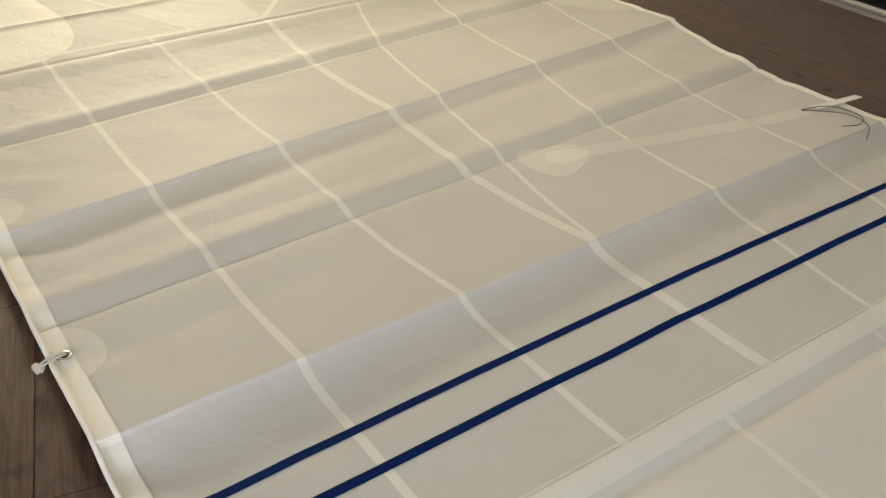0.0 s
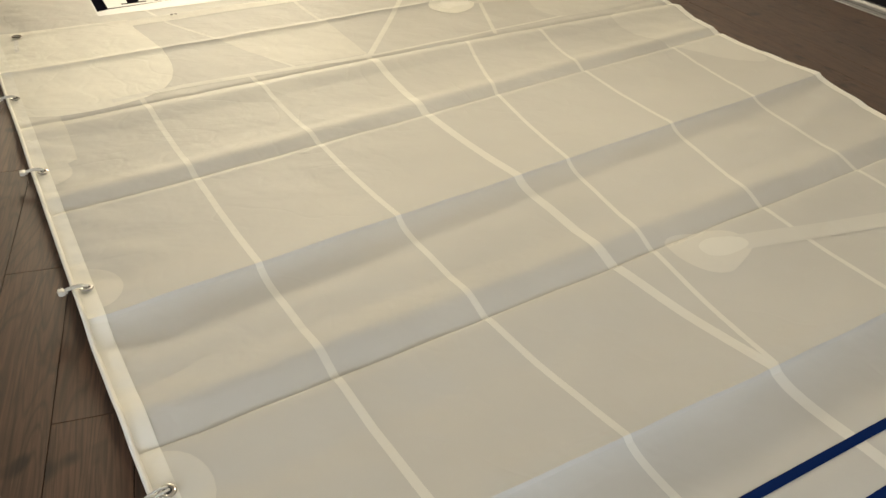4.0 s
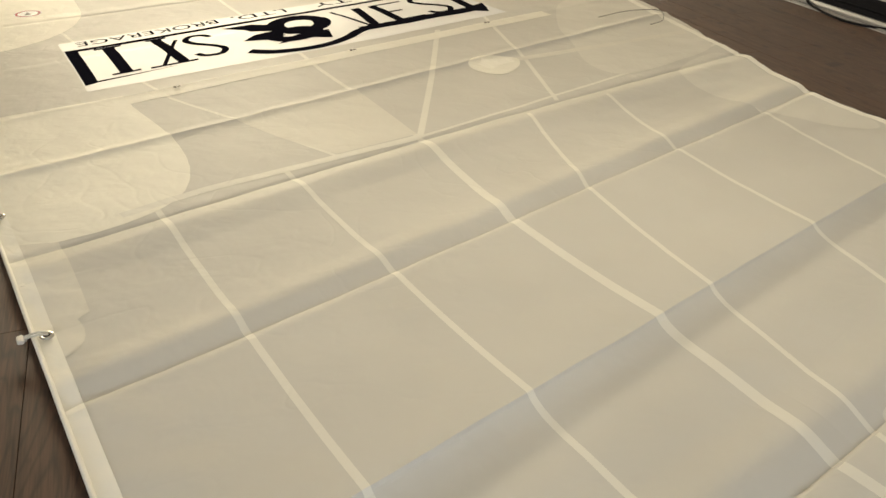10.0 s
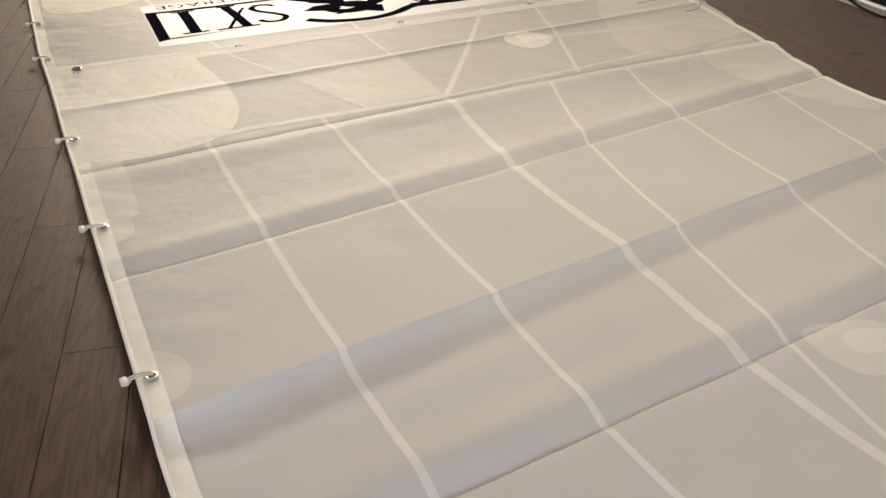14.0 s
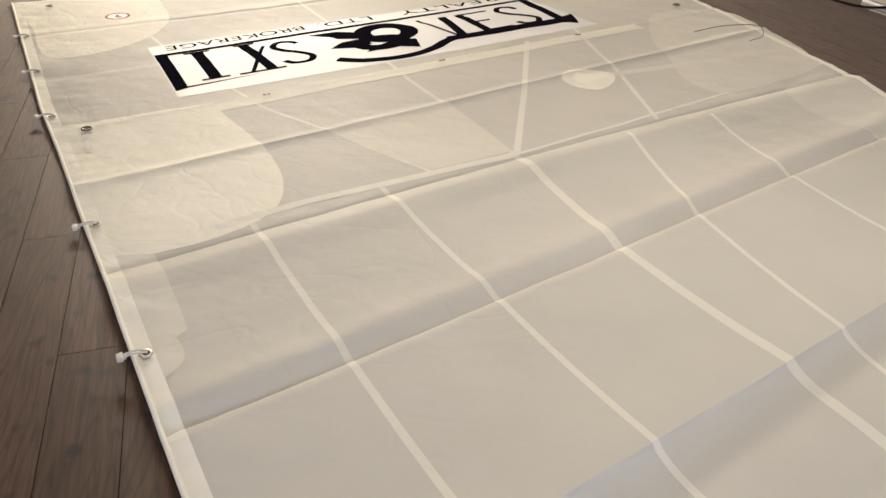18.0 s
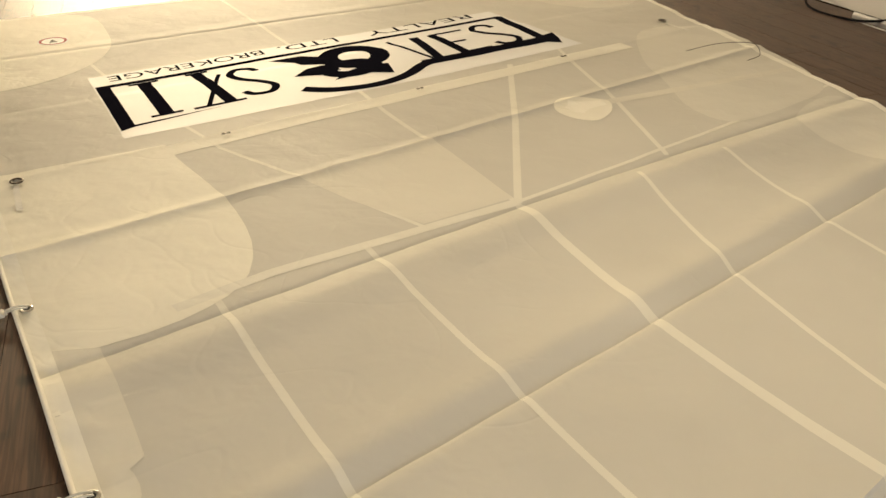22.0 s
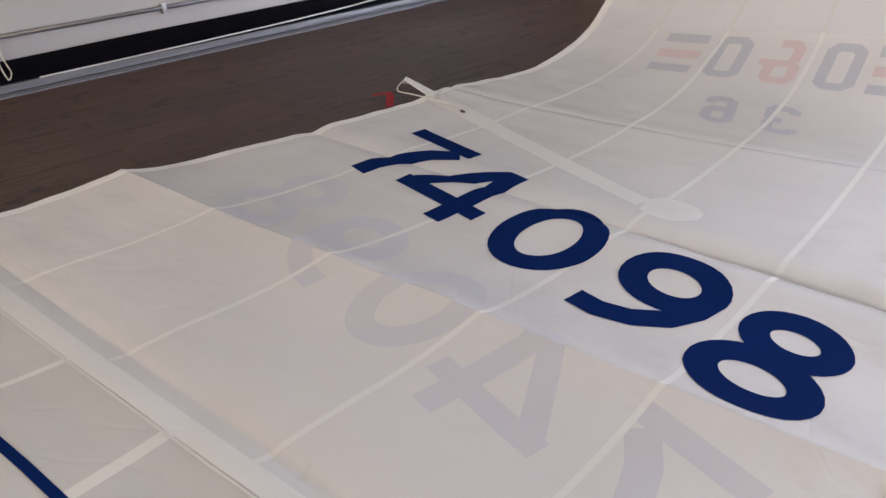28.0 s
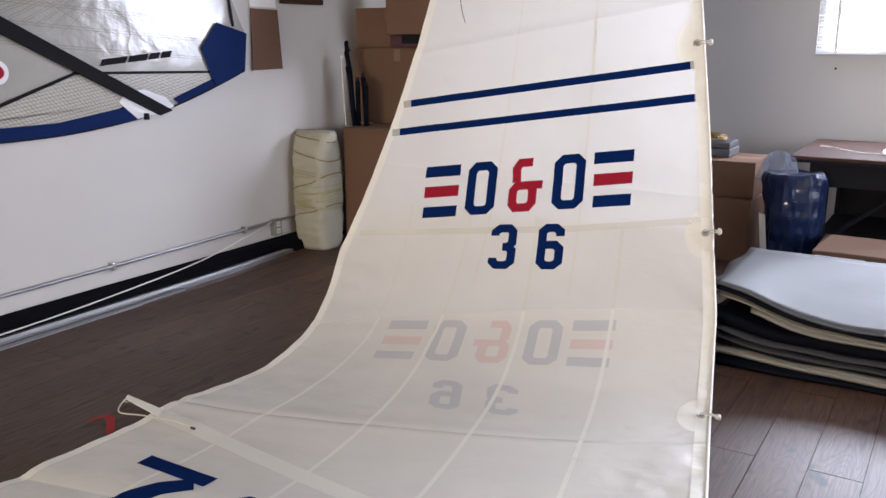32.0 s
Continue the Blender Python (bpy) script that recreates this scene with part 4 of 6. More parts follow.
# ---- lettering and insignia: strokes laid on the cloth ----
def frame_map(origin, right, up):
    """Maps a drawing's own (u, v) to (x, s)."""
    return lambda u, v: (origin[0] + right[0] * u + up[0] * v, origin[1] + right[1] * u + up[1] * v)


def stroke(line3, width, to, mat, name, lift, parent=sail, label=""):
    """A thick stroke along (u, v) points, mapped onto the sail."""
    return part(name, drape(ribbon(line3, width), to, lift), mat, parent, label)


def solid(outline, to, mat, name, lift, parent=sail, label=""):
    return part(name, laid(outline, lift, to=to), mat, parent, label)


def sail_digit(kind, to, mat, lift, name):
    """One bold figure, 0.42 high and about 0.32 wide."""
    w = 0.080
    if kind == "0":
        stroke(arc2(0.165, 0.21, 0.122, 0.168, 0, 360, 32), w, to, mat, name, lift)
    elif kind == "8":
        stroke(arc2(0.165, 0.318, 0.100, 0.079, 0, 360, 28), w * 0.94, to, mat, name, lift)
        stroke(arc2(0.165, 0.112, 0.122, 0.092, 0, 360, 28), w * 1.0, to, mat, name, lift + 0.0002)
    elif kind == "9":
        stroke(arc2(0.170, 0.285, 0.118, 0.098, 0, 360, 28), w, to, mat, name, lift)
        stroke([(0.288, 0.285), (0.283, 0.21), (0.25, 0.13), (0.185, 0.07), (0.10, 0.035), (0.02, 0.035)], w * 0.95, to, mat, name, lift + 0.0002)
    elif kind == "7":
        stroke([(0.0, 0.385), (0.325, 0.385)], w * 0.88, to, mat, name, lift)
        stroke([(0.285, 0.345), (0.21, 0.27), (0.15, 0.17), (0.12, 0.08), (0.115, 0.0)], w * 1.02, to, mat, name, lift + 0.0002)
    elif kind == "4":
        stroke([(0.245, 0.0), (0.245, 0.42)], w * 0.95, to, mat, name, lift)
        stroke([(0.285, 0.385), (0.215, 0.385), (0.01, 0.135)], w * 0.85, to, mat, name, lift + 0.0002)
        stroke([(-0.035, 0.118), (0.345, 0.118)], w * 0.85, to, mat, name, lift + 0.0004)


# sail number on the upper face; its reverse's show-through painted there in grey
RU, UP = (-1.055, 0.174), (-0.131, -1.025)
for i, kind in enumerate("74098"):
    cx, cs = ((2.033, -3.263), (1.716, -3.175), (1.280, -3.078), (0.866, -3.000), (0.498, -2.902))[i]
    o = (cx - RU[0] * 0.165 - UP[0] * 0.21, cs - RU[1] * 0.165 - UP[1] * 0.21)
    sail_digit(kind, frame_map(o, RU, UP), NAVY, 0.0022, "sail_figure")
RU2, UP2 = (0.970, -0.243), (-0.243, -0.970)
for i, kind in enumerate("74098"):
    cx, cs = 0.54 + 0.40 * i, -2.315 - 0.105 * i
    o = (cx - RU2[0] * 0.165 - UP2[0] * 0.21, cs - RU2[1] * 0.165 - UP2[1] * 0.21)
    sail_digit(kind, frame_map(o, RU2, UP2), GHOST, -0.0005, "reverse_sail_figure")


def class_badge(to, blue, red, lift, name):
    """Three bars, ring, double ring, ring, three bars, with a two-figure number below."""
    for u in (0.0, 0.92):
        for i, mat in enumerate((blue, red, blue)):
            v = 0.0 + i * 0.115
            solid([(u + 0.012 * (2 - i) * 0.4, v), (u + 0.20, v), (u + 0.20, v + 0.062), (u + 0.012 * (2 - i) * 0.4, v + 0.062)], to, mat, name, lift)
    for u in (0.245, 0.715):
        stroke([(u + 0.025, 0.05), (u + 0.05, 0.025), (u + 0.115, 0.025), (u + 0.14, 0.05), (u + 0.14, 0.245), (u + 0.115, 0.27), (u + 0.05, 0.27), (u + 0.025, 0.245), (u + 0.025, 0.05)], 0.048, to, blue, name, lift)
    stroke([(0.505, 0.05), (0.525, 0.025), (0.59, 0.025), (0.61, 0.05), (0.61, 0.12), (0.59, 0.145), (0.525, 0.145), (0.505, 0.12), (0.505, 0.05)], 0.046, to, red, name, lift)
    stroke([(0.52, 0.165), (0.515, 0.24), (0.535, 0.27), (0.60, 0.27)], 0.046, to, red, name, lift + 0.0002)
    stroke([(0.59, 0.145), (0.66, 0.145)], 0.046, to, red, name, lift + 0.0004)


def badge_number(to, mat, lift, name):
    stroke([(0.40, 0.19), (0.40, 0.21), (0.425, 0.23), (0.475, 0.23), (0.495, 0.21), (0.495, 0.15), (0.475, 0.127), (0.445, 0.127)], 0.045, to, mat, name, lift)
    stroke([(0.475, 0.127), (0.497, 0.105), (0.497, 0.045), (0.475, 0.023), (0.425, 0.023), (0.40, 0.045), (0.40, 0.065)], 0.045, to, mat, name, lift + 0.0002)
    stroke([(0.745, 0.185), (0.745, 0.21), (0.72, 0.23), (0.675, 0.23), (0.653, 0.21), (0.653, 0.045), (0.675, 0.023), (0.72, 0.023), (0.745, 0.045), (0.745, 0.115), (0.72, 0.138), (0.66, 0.138)], 0.045, to, mat, name, lift)


class_badge(frame_map((1.828, -5.555), (-1.0, -0.135), (0.03, -1.0)), NAVY, RED, 0.0036, "class_badge")
badge_number(frame_map((1.775, -5.265), (-1.0, -0.09), (0.06, -1.0)), NAVY, 0.0036, "class_number")
class_badge(frame_map((0.668, -4.795), (1.0, 0.15), (0.08, -1.0)), GHOST_DEEP, GHOST_RED, -0.0004, "reverse_class_badge")
badge_number(frame_map((0.59, -4.355), (1.0, 0.11), (0.27, -1.0)), GHOST_DEEP, -0.0004, "reverse_class_number")

# ---- sponsor panel near the foot: white ground, black frame and plain shapes ----
L0, L1 = Vector((0.47, 2.985)), Vector((3.06, 3.215))
across = (L1 - L0) / 2.59
logo = frame_map((3.06, 3.215), (-across.x, -across.y), (0.015, 0.905))
part("sponsor_panel", laid([logo(*p) for p in ((-0.04, -0.07), (0.9, -0.085), (2.60, -0.03), (2.60, 1.0), (0.03, 0.95))], 0.0016), WHITE, sail, "white cloth panel with black shapes")


def ink(outline, lift=0.0028):
    solid(outline, logo, BLACK, "panel_shape", lift)


def ink_stroke(pts, w, lift=0.0028):
    stroke([(q[0], q[1]) for q in pts], w, logo, BLACK, "panel_shape", lift)


# frame: far rule, two end bars, near bar with a flick at its end
ink([(2.525, 0.10), (2.592, 0.075), (2.592, 0.80), (2.525, 0.80)])
ink([(0.05, 0.755), (2.592, 0.765), (2.592, 0.81), (0.05, 0.80)], 0.0031)
ink([(2.10, 0.135), (2.525, 0.10), (2.53, 0.125)], 0.0031)
ink([(0.03, 0.79), (0.10, 0.79), (0.13, 0.19), (0.06, 0.19)])
ink([(0.98, 0.12), (0.95, 0.215), (0.12, 0.205), (-0.03, 0.25), (0.0, 0.14), (0.05, 0.02), (0.12, 0.09)], 0.0031)
ink_stroke(smooth_line([(1.69, 0.14, 0), (1.58, 0.05, 0), (1.42, -0.005, 0), (1.25, -0.005, 0), (1.10, 0.05, 0), (0.99, 0.13, 0), (0.90, 0.165, 0)], 5), 0.075, 0.0034)
# the dark knot in the middle
ink_stroke(arc2(1.24, 0.52, 0.150, 0.170, 0, 360, 26), 0.115, 0.0028)
ink_stroke(arc2(1.34, 0.33, 0.135, 0.105, 0, 360, 22), 0.10, 0.0036)
ink([(1.69, 0.72), (1.50, 0.715), (1.36, 0.60), (1.42, 0.46), (1.56, 0.54), (1.58, 0.62)], 0.0038)
ink([(1.66, 0.36), (1.56, 0.45), (1.42, 0.47), (1.40, 0.33), (1.52, 0.30)], 0.0040)
ink([(1.50, 0.18), (1.38, 0.28), (1.25, 0.33), (1.13, 0.28), (1.17, 0.11), (1.30, 0.20)], 0.0042)
# slanted bars, slabs and waves on either side
for a, b, wide in (((2.365, 0.185), (2.365, 0.745), 0.068), ((2.055, 0.17), (2.095, 0.75), 0.062), ((2.17, 0.17), (1.99, 0.66), 0.024), ((0.865, 0.21), (0.955, 0.68), 0.024), ((0.83, 0.21), (0.775, 0.67), 0.062), ((0.645, 0.21), (0.655, 0.66), 0.062)):
    ink_stroke([a, b], wide)
for u0, u1, v in ((2.29, 2.44, 0.185), (2.29, 2.44, 0.745), (1.98, 2.24, 0.175), (2.03, 2.15, 0.745), (0.45, 0.66, 0.215), (0.43, 0.66, 0.655), (0.52, 0.65, 0.43)):
    ink([(u0, v - 0.014), (u1, v - 0.014), (u1, v + 0.014), (u0, v + 0.014)], 0.0032)
for c in (1.875, 0.30):
    ink_stroke(smooth_line([(c + 0.085, 0.28, 0), (c + 0.05, 0.215, 0), (c - 0.04, 0.21, 0), (c - 0.085, 0.30, 0), (c - 0.03, 0.40, 0), (c + 0.04, 0.48, 0), (c + 0.075, 0.58, 0), (c + 0.03, 0.67, 0), (c - 0.05, 0.66, 0), (c - 0.075, 0.59, 0)], 4), 0.042)


def lettering(text, u0, u1, v0, v1):
    """A printed word fitted between u0 and u1, baseline at v0."""
    data = bpy.data.curves.new("lettering", "FONT")
    data.body = text
    ob = bpy.data.objects.new("lettering", data)
    scene.collection.objects.link(ob)
    bpy.context.view_layer.update()
    me = bpy.data.meshes.new_from_object(ob.evaluated_get(bpy.context.evaluated_depsgraph_get()))
    bpy.data.objects.remove(ob)
    bm = bmesh.new()
    bm.from_mesh(me)
    xs, ys = [v.co.x for v in bm.verts], [v.co.y for v in bm.verts]
    x0, x1, y1 = min(xs), max(xs), max(ys)
    for v in bm.verts:
        v.co = (u0 + (v.co.x - x0) / (x1 - x0) * (u1 - u0), v0 + (v1 - v0) * v.co.y / y1, 0)
    part("lettering", drape(bm, logo, 0.0028), BLACK, sail, "black printed lettering")


lettering("REALTY", 0.21, 0.98, 0.965, 0.865)
lettering("LTD.", 1.19, 1.56, 0.965, 0.865)
lettering("BROKERAGE", 1.66, 2.51, 0.965, 0.865)
# round maker's label
lab = frame_map((0.43, 4.72), (1, 0), (0, 1))
part("maker_label", laid([lab(*p) for p in arc2(0, 0, 0.085, 0.085, 0, 350, 24)], 0.006), WHITE, sail, "small round label")
stroke(arc2(0, 0, 0.070, 0.070, 0, 360, 24), 0.014, lab, RED, "label_ring", 0.0075)
solid([(-0.025, -0.03), (0.025, -0.03), (0.0, 0.035)], lab, INK, "label_mark", 0.0075)


# ---- hardware ----
def ring_mesh(r, thick, name, mat, squash=0.5):
    pts = [(r * math.cos(2 * math.pi * i / 16), r * math.sin(2 * math.pi * i / 16), 0) for i in range(16)]
    bm = tube(pts, thick, 6, closed=True)
    bmesh.ops.scale(bm, vec=(1, 1, squash), verts=bm.verts[:])
    return mesh_of(bm, name, mat, True)


EYE, SMALL = ring_mesh(0.0145, 0.0055, "eyelet", STEEL), ring_mesh(0.0065, 0.003, "grommet", DARK_BRASS)
CRINGLE = ring_mesh(0.020, 0.006, "cringle", DARK_BRASS)
HOLE = mesh_of(tube([(0, 0, -0.0005), (0, 0, 0.0008)], 0.013, 12), "eyelet_hole", INK)


def lay_frame(x, s, lift=0.0, turn=0.0):
    p, q, r = surf(x, s, lift), surf(x + 0.04, s, lift), surf(x, s + 0.04, lift)
    ex = (q - p).normalized()
    ez = ex.cross((r - p)).normalized()
    ey = ez.cross(ex)
    m = Matrix((ex, ey, ez)).transposed().to_4x4()
    m.translation = p
    return m @ pose(0, 0, 0, 0, 0, turn)


def fixed(name, mesh, m, parent=sail, label=""):
    ob = new(name, mesh)
    ob.parent = parent
    ob.matrix_basis = m
    if label:
        ob["label"] = label
    return ob


rnd = random.Random(4)
bm = bmesh.new()
for side in (-0.0062, 0.0062):
    tube(smooth_line([(0.004, side * 0.6, 0.002), (-0.012, side, 0.007), (-0.034, side, 0.007), (-0.056, side * 0.8, 0.003)], 4), 0.0030, 7, bm=bm)
web_mesh = mesh_of(bm, "webbing", SHACKLE, True)
bm = block(-0.078, -0.060, -0.014, 0.014, -0.005, 0.012, 0.005)
tube([(-0.064, -0.017, 0.004), (-0.064, 0.017, 0.004)], 0.0065, 10, bm=bm)
box(bm, -0.061, -0.050, -0.008, 0.008, -0.002, 0.009, 0.002)
SLUG = mesh_of(bm, "slug", PLASTIC, False)
for s in SLIDES:
    m = lay_frame(luff_at(s) + 0.032, s, 0.009, rnd.uniform(-4, 16))
    slide = fixed("sail_slide", EYE, m, sail, "nickel eyelet with webbing and white slug")
    fixed("eyelet_hole", HOLE, Matrix.Identity(4), slide)
    fixed("webbing", web_mesh, pose(0, 0, 0.004), slide)
    fixed("slug", SLUG, pose(-0.004, 0, 0.0) @ Matrix.Scale(0.92, 4), slide)
for x, s in ((0.852, 2.789), (1.868, 2.895), (2.83, 2.985)):
    for d in (-0.0105, 0.0105):
        fixed("reef_grommet", SMALL, lay_frame(x + d, s, 0.008), sail, "small dark reef grommet")
for x, s in ((0.010, 2.693), (3.86, 3.30), (0.06, 5.15)):
    ring = fixed("cringle", CRINGLE, lay_frame(x, s, 0.012), sail, "dark metal reef ring")
    fixed("cringle_hole", HOLE, Matrix.Scale(1.25, 4), ring)
    part("ring_webbing", strip([(x - 0.008, s - 0.035), (x - 0.014, s - 0.14), (x - 0.020, s - 0.25)], 0.022, 0.010), WEB, sail, "white webbing tab", True)
# leech lines at the batten ends
part("leech_line", tube(smooth_line([surf(2.885, -0.826, 0.012), surf(2.96, -0.90, 0.035), surf(2.99, -1.02, 0.02), surf(2.93, -1.06, 0.012), surf(2.86, -1.03, 0.012)]), 0.0019, 6), CORD, sail, "thin dark leech line")
part("leech_line", tube(smooth_line([surf(2.885, -0.83, 0.012), surf(2.97, -0.96, 0.02), surf(2.95, -1.08, 0.012), surf(2.86, -1.14, 0.010)]), 0.0019, 6), CORD, sail, "thin dark leech line")
part("leech_line", tube(smooth_line([surf(3.50, 2.72, 0.012), surf(3.75, 2.72, 0.02), surf(3.92, 2.62, 0.018), surf(3.80, 2.46, 0.012), surf(3.66, 2.42, 0.012)]), 0.0019, 6), CORD, sail, "thin dark leech line")
part("leech_line", tube(smooth_line([surf(1.742, -6.80, 0.008), surf(1.72, -6.72, 0.010), surf(1.698, -6.66, 0.008)]), 0.0016, 6), CORD, sail, "thin dark leech line")
part("batten_tab", plate([surf(2.96, -0.815, 0.004), surf(3.17, -0.872, 0.025), surf(3.18, -0.902, 0.025), surf(2.965, -0.855, 0.004)], 0.004), WEB, sail, "white batten tab over the edge")
tab = part("batten_tab", plate([surf(2.36, -3.765, 0.008), surf(2.57, -3.808, 0.028), surf(2.58, -3.835, 0.028), surf(2.38, -3.815, 0.008)], 0.004), WEB, sail, "white batten tab over the edge")
part("ring", tube([(2.572 + 0.014 * math.cos(k * math.pi / 6), -3.822 + 0.014 * math.sin(k * math.pi / 6), 0.036) for k in range(12)], 0.003, 6, closed=True), STEEL, tab)
part("pocket_cord", tube(smooth_line([surf(2.165, -3.735, 0.010), surf(2.24, -3.745, 0.016), surf(2.34, -3.745, 0.018), surf(2.44, -3.735, 0.024), surf(2.52, -3.722, 0.026), surf(2.55, -3.745, 0.030), surf(2.565, -3.79, 0.030), surf(2.568, -3.812, 0.030)]), 0.0028, 6), PALE_CORD, sail, "pale cord with metal end")
part("cord_end", tube([surf(2.175, -3.735, 0.010), surf(2.155, -3.733, 0.010)], 0.0055, 8), DARK_BRASS, sail)

# ---- along the foot of the east wall ----
conduit = thing("conduit", "galvanised steel conduit clamped along the white wall", "pipe", (EAST, 0, 0))
part("pipe", tube([(-0.028, -1.02, 0.236), (-0.028, -3.5, 0.224), (-0.028, -4.2, 0.228), (-0.028, -5.55, 0.242), (-0.028, -6.3, 0.245)], 0.011, 10), ALLOY, conduit, smooth=True)
part("riser", tube([(-0.03, -1.09, 0.02), (-0.03, -1.09, 0.30), (-0.03, -1.09, 2.4)], 0.011, 10), ALLOY, conduit, smooth=True)
part("riser", tube([(-0.03, -1.15, 0.02), (-0.03, -1.15, 0.26)], 0.013, 10), ALLOY, conduit, smooth=True)
for q, z in ((-2.7, 0.227), (-4.21, 0.228), (-5.3, 0.24)):
    part("clamp", block(-0.044, 0.0, q - 0.012, q + 0.012, z - 0.028, z + 0.022, 0.004), STEEL, conduit)


def outlet(q, z):
    ob = thing("wall_outlet", "grey steel outlet box with white double socket", "outlet", (EAST, q, z), group="wall outlets")
    part("box", block(-0.045, 0.0, -0.038, 0.038, -0.06, 0.06, 0.005), OUTLET, ob)
    for dz in (-0.026, 0.026):
        sock = part("socket", block(-0.050, -0.045, -0.017, 0.017, dz - 0.019, dz + 0.019, 0.006), PLASTIC, ob)
        for dy in (-0.006, 0.006):
            part("slot", block(-0.0512, -0.0495, dy - 0.0015, dy + 0.0015, dz - 0.006, dz + 0.006), INK, sock)
    return ob


outlet(-5.62, 0.195), outlet(-1.74, 0.195)

# long black cloth roll and aluminium extrusions lying along the wall
bm = bmesh.new()
rows = []
for i in range(95):
    q = -5.98 + i * 0.1
    w = 0.006 * noise.noise((q * 1.3, 0, 0))
    ring = [(-0.012, 0.0), (-0.012, 0.118 + w), (-0.035, 0.124 + w), (-0.075, 0.095 + w), (-0.105, 0.05), (-0.112, 0.015), (-0.108, 0.0)]
    rows.append([bm.verts.new((a, q, max(b, 0.0))) for a, b in ring])
for r, t in zip(rows, rows[1:]):
    for j in range(6):
        bm.faces.new((r[j], r[j + 1], t[j + 1], t[j]))
bm.faces.new(rows[0]), bm.faces.new(rows[-1][::-1])
bmesh.ops.recalc_face_normals(bm, faces=bm.faces[:])
roll = thing("cloth_roll", "long black cloth roll lying against the wall foot", "cloth roll", (EAST, 0, 0))
part("cloth", bm, RUBBER, roll, smooth=True)
part("outer_flap", tube([(-0.098, -5.95 + i * 0.2, 0.070 + 0.006 * noise.noise((i * 0.4, 2, 0))) for i in range(47)], 0.006, 6), RUBBER, roll, "rolled black cloth edge", True)
part("end_binding", block(-0.112, -0.010, -6.005, -5.985, 0.002, 0.118, 0.006), BLACK_FILM, roll)


def extrusion(p, q0, q1, wide, high, bow):
    ob = thing("aluminium_extrusion", "long grey aluminium extrusion lying along the wall", "rail", (p, 0, 0), group="rails along the wall")
    bm = bmesh.new()
    n = 40
    prev = None
    for i in range(n + 1):
        q = q0 + (q1 - q0) * i / n
        b = bow * max(0.0, (-4.6 - q) / 1.4) ** 2
        pts = [(-wide / 2 + b, 0), (-wide / 2 + b, high * 0.6), (-wide / 4 + b, high), (wide / 4 + b, high), (wide / 2 + b, high * 0.55), (wide / 2 + b, 0)]
        row = [bm.verts.new((a, q, c)) for a, c in pts]
        if prev:
            for j in range(5):
                bm.faces.new((prev[j], prev[j + 1], row[j + 1], row[j]))
        else:
            bm.faces.new(row)
        prev = row
    bm.faces.new(prev[::-1])
    bmesh.ops.recalc_face_normals(bm, faces=bm.faces[:])
    part("rail", bm, ALLOY, ob)
    part("groove", block(-wide * 0.08, wide * 0.08, max(q0, -4.6), q1, high - 0.001, high + 0.0008), DARK, ob)
    return ob


extrusion(4.462, -6.0, 3.7, 0.044, 0.040, 0.08)
extrusion(4.418, -4.6, 3.3, 0.026, 0.014, 0.0)
extrusion(4.395, -4.25, 3.55, 0.010, 0.008, 0.0)

cord = thing("cord", "thin white cord drooping from the outlet to the floor", "cord", (EAST, 0, 0))
part("line", tube(smooth_line([(-0.05, -5.55, 0.25), (-0.10, -5.2, 0.20), (-0.13, -4.75, 0.135), (-0.135, -4.1, 0.085), (-0.14, -3.5, 0.06), (-0.145, -2.6, 0.048), (-0.15, -2.0, 0.046)]), 0.004, 6), WEB, cord)
loop = thing("rope_loop", "short pale rope loop hanging from the conduit", "rope", (EAST, -1.87, 0))
part("rope", tube(smooth_line([(-0.05, 0.0, 0.25), (-0.06, 0.01, 0.17), (-0.10, 0.015, 0.12), (-0.118, 0.0, 0.055), (-0.112, -0.022, 0.085), (-0.09, -0.012, 0.13), (-0.05, 0.005, 0.245)]), 0.0035, 6), PALE_CORD, loop)
cable = thing("power_cable", "black power cable lying over the rail ends", "cable", (EAST, 0, 0))
part("cable", tube(smooth_line([(-0.02, 4.6, 0.30), (-0.05, 4.3, 0.10), (-0.25, 4.0, 0.012), (-0.22, 3.6, 0.012), (-0.10, 3.35, 0.055), (-0.20, 3.1, 0.018), (-0.24, 2.7, 0.010), (-0.05, 2.3, 0.02)]), 0.008, 8), RUBBER, cable)

# red webbing and pale toggle by the leech
rag = thing("red_strap", "short curled red webbing strap on the floor", "strap", (0, 0, 0), room=False)
bm = bmesh.new()
prev = None
for x, y, w, z in ((2.635, -3.668, 0.010, 0.004), (2.600, -3.690, 0.012, 0.012), (2.572, -3.700, 0.016, 0.020), (2.545, -3.694, 0.022, 0.022), (2.520, -3.672, 0.026, 0.016), (2.500, -3.645, 0.026, 0.008), (2.470, -3.615, 0.026, 0.003)):
    row = [bm.verts.new((x + w * 0.3, y + w, z)), bm.verts.new((x - w * 0.3, y - w * 0.3, z + 0.006)), bm.verts.new((x - w * 0.3, y - w * 0.3, z + 0.003)), bm.verts.new((x + w * 0.3, y + w, z - 0.003))]
    if prev:
        for k in range(4):
            bm.faces.new((prev[k], prev[(k + 1) % 4], row[(k + 1) % 4], row[k]))
    prev = row
part("webbing", bm, RED_CORD, rag)

# ---- windsurf sail hung on the east wall ----
wsail = thing("windsurf_sail", "clear windsurf sail with navy edges hung on the wall", "sail", (EAST, 0, 0))


def on_wall(outline, off, thick=0.004):
    return plate([(-off, q, z) for q, z in outline], -thick, axis=0)


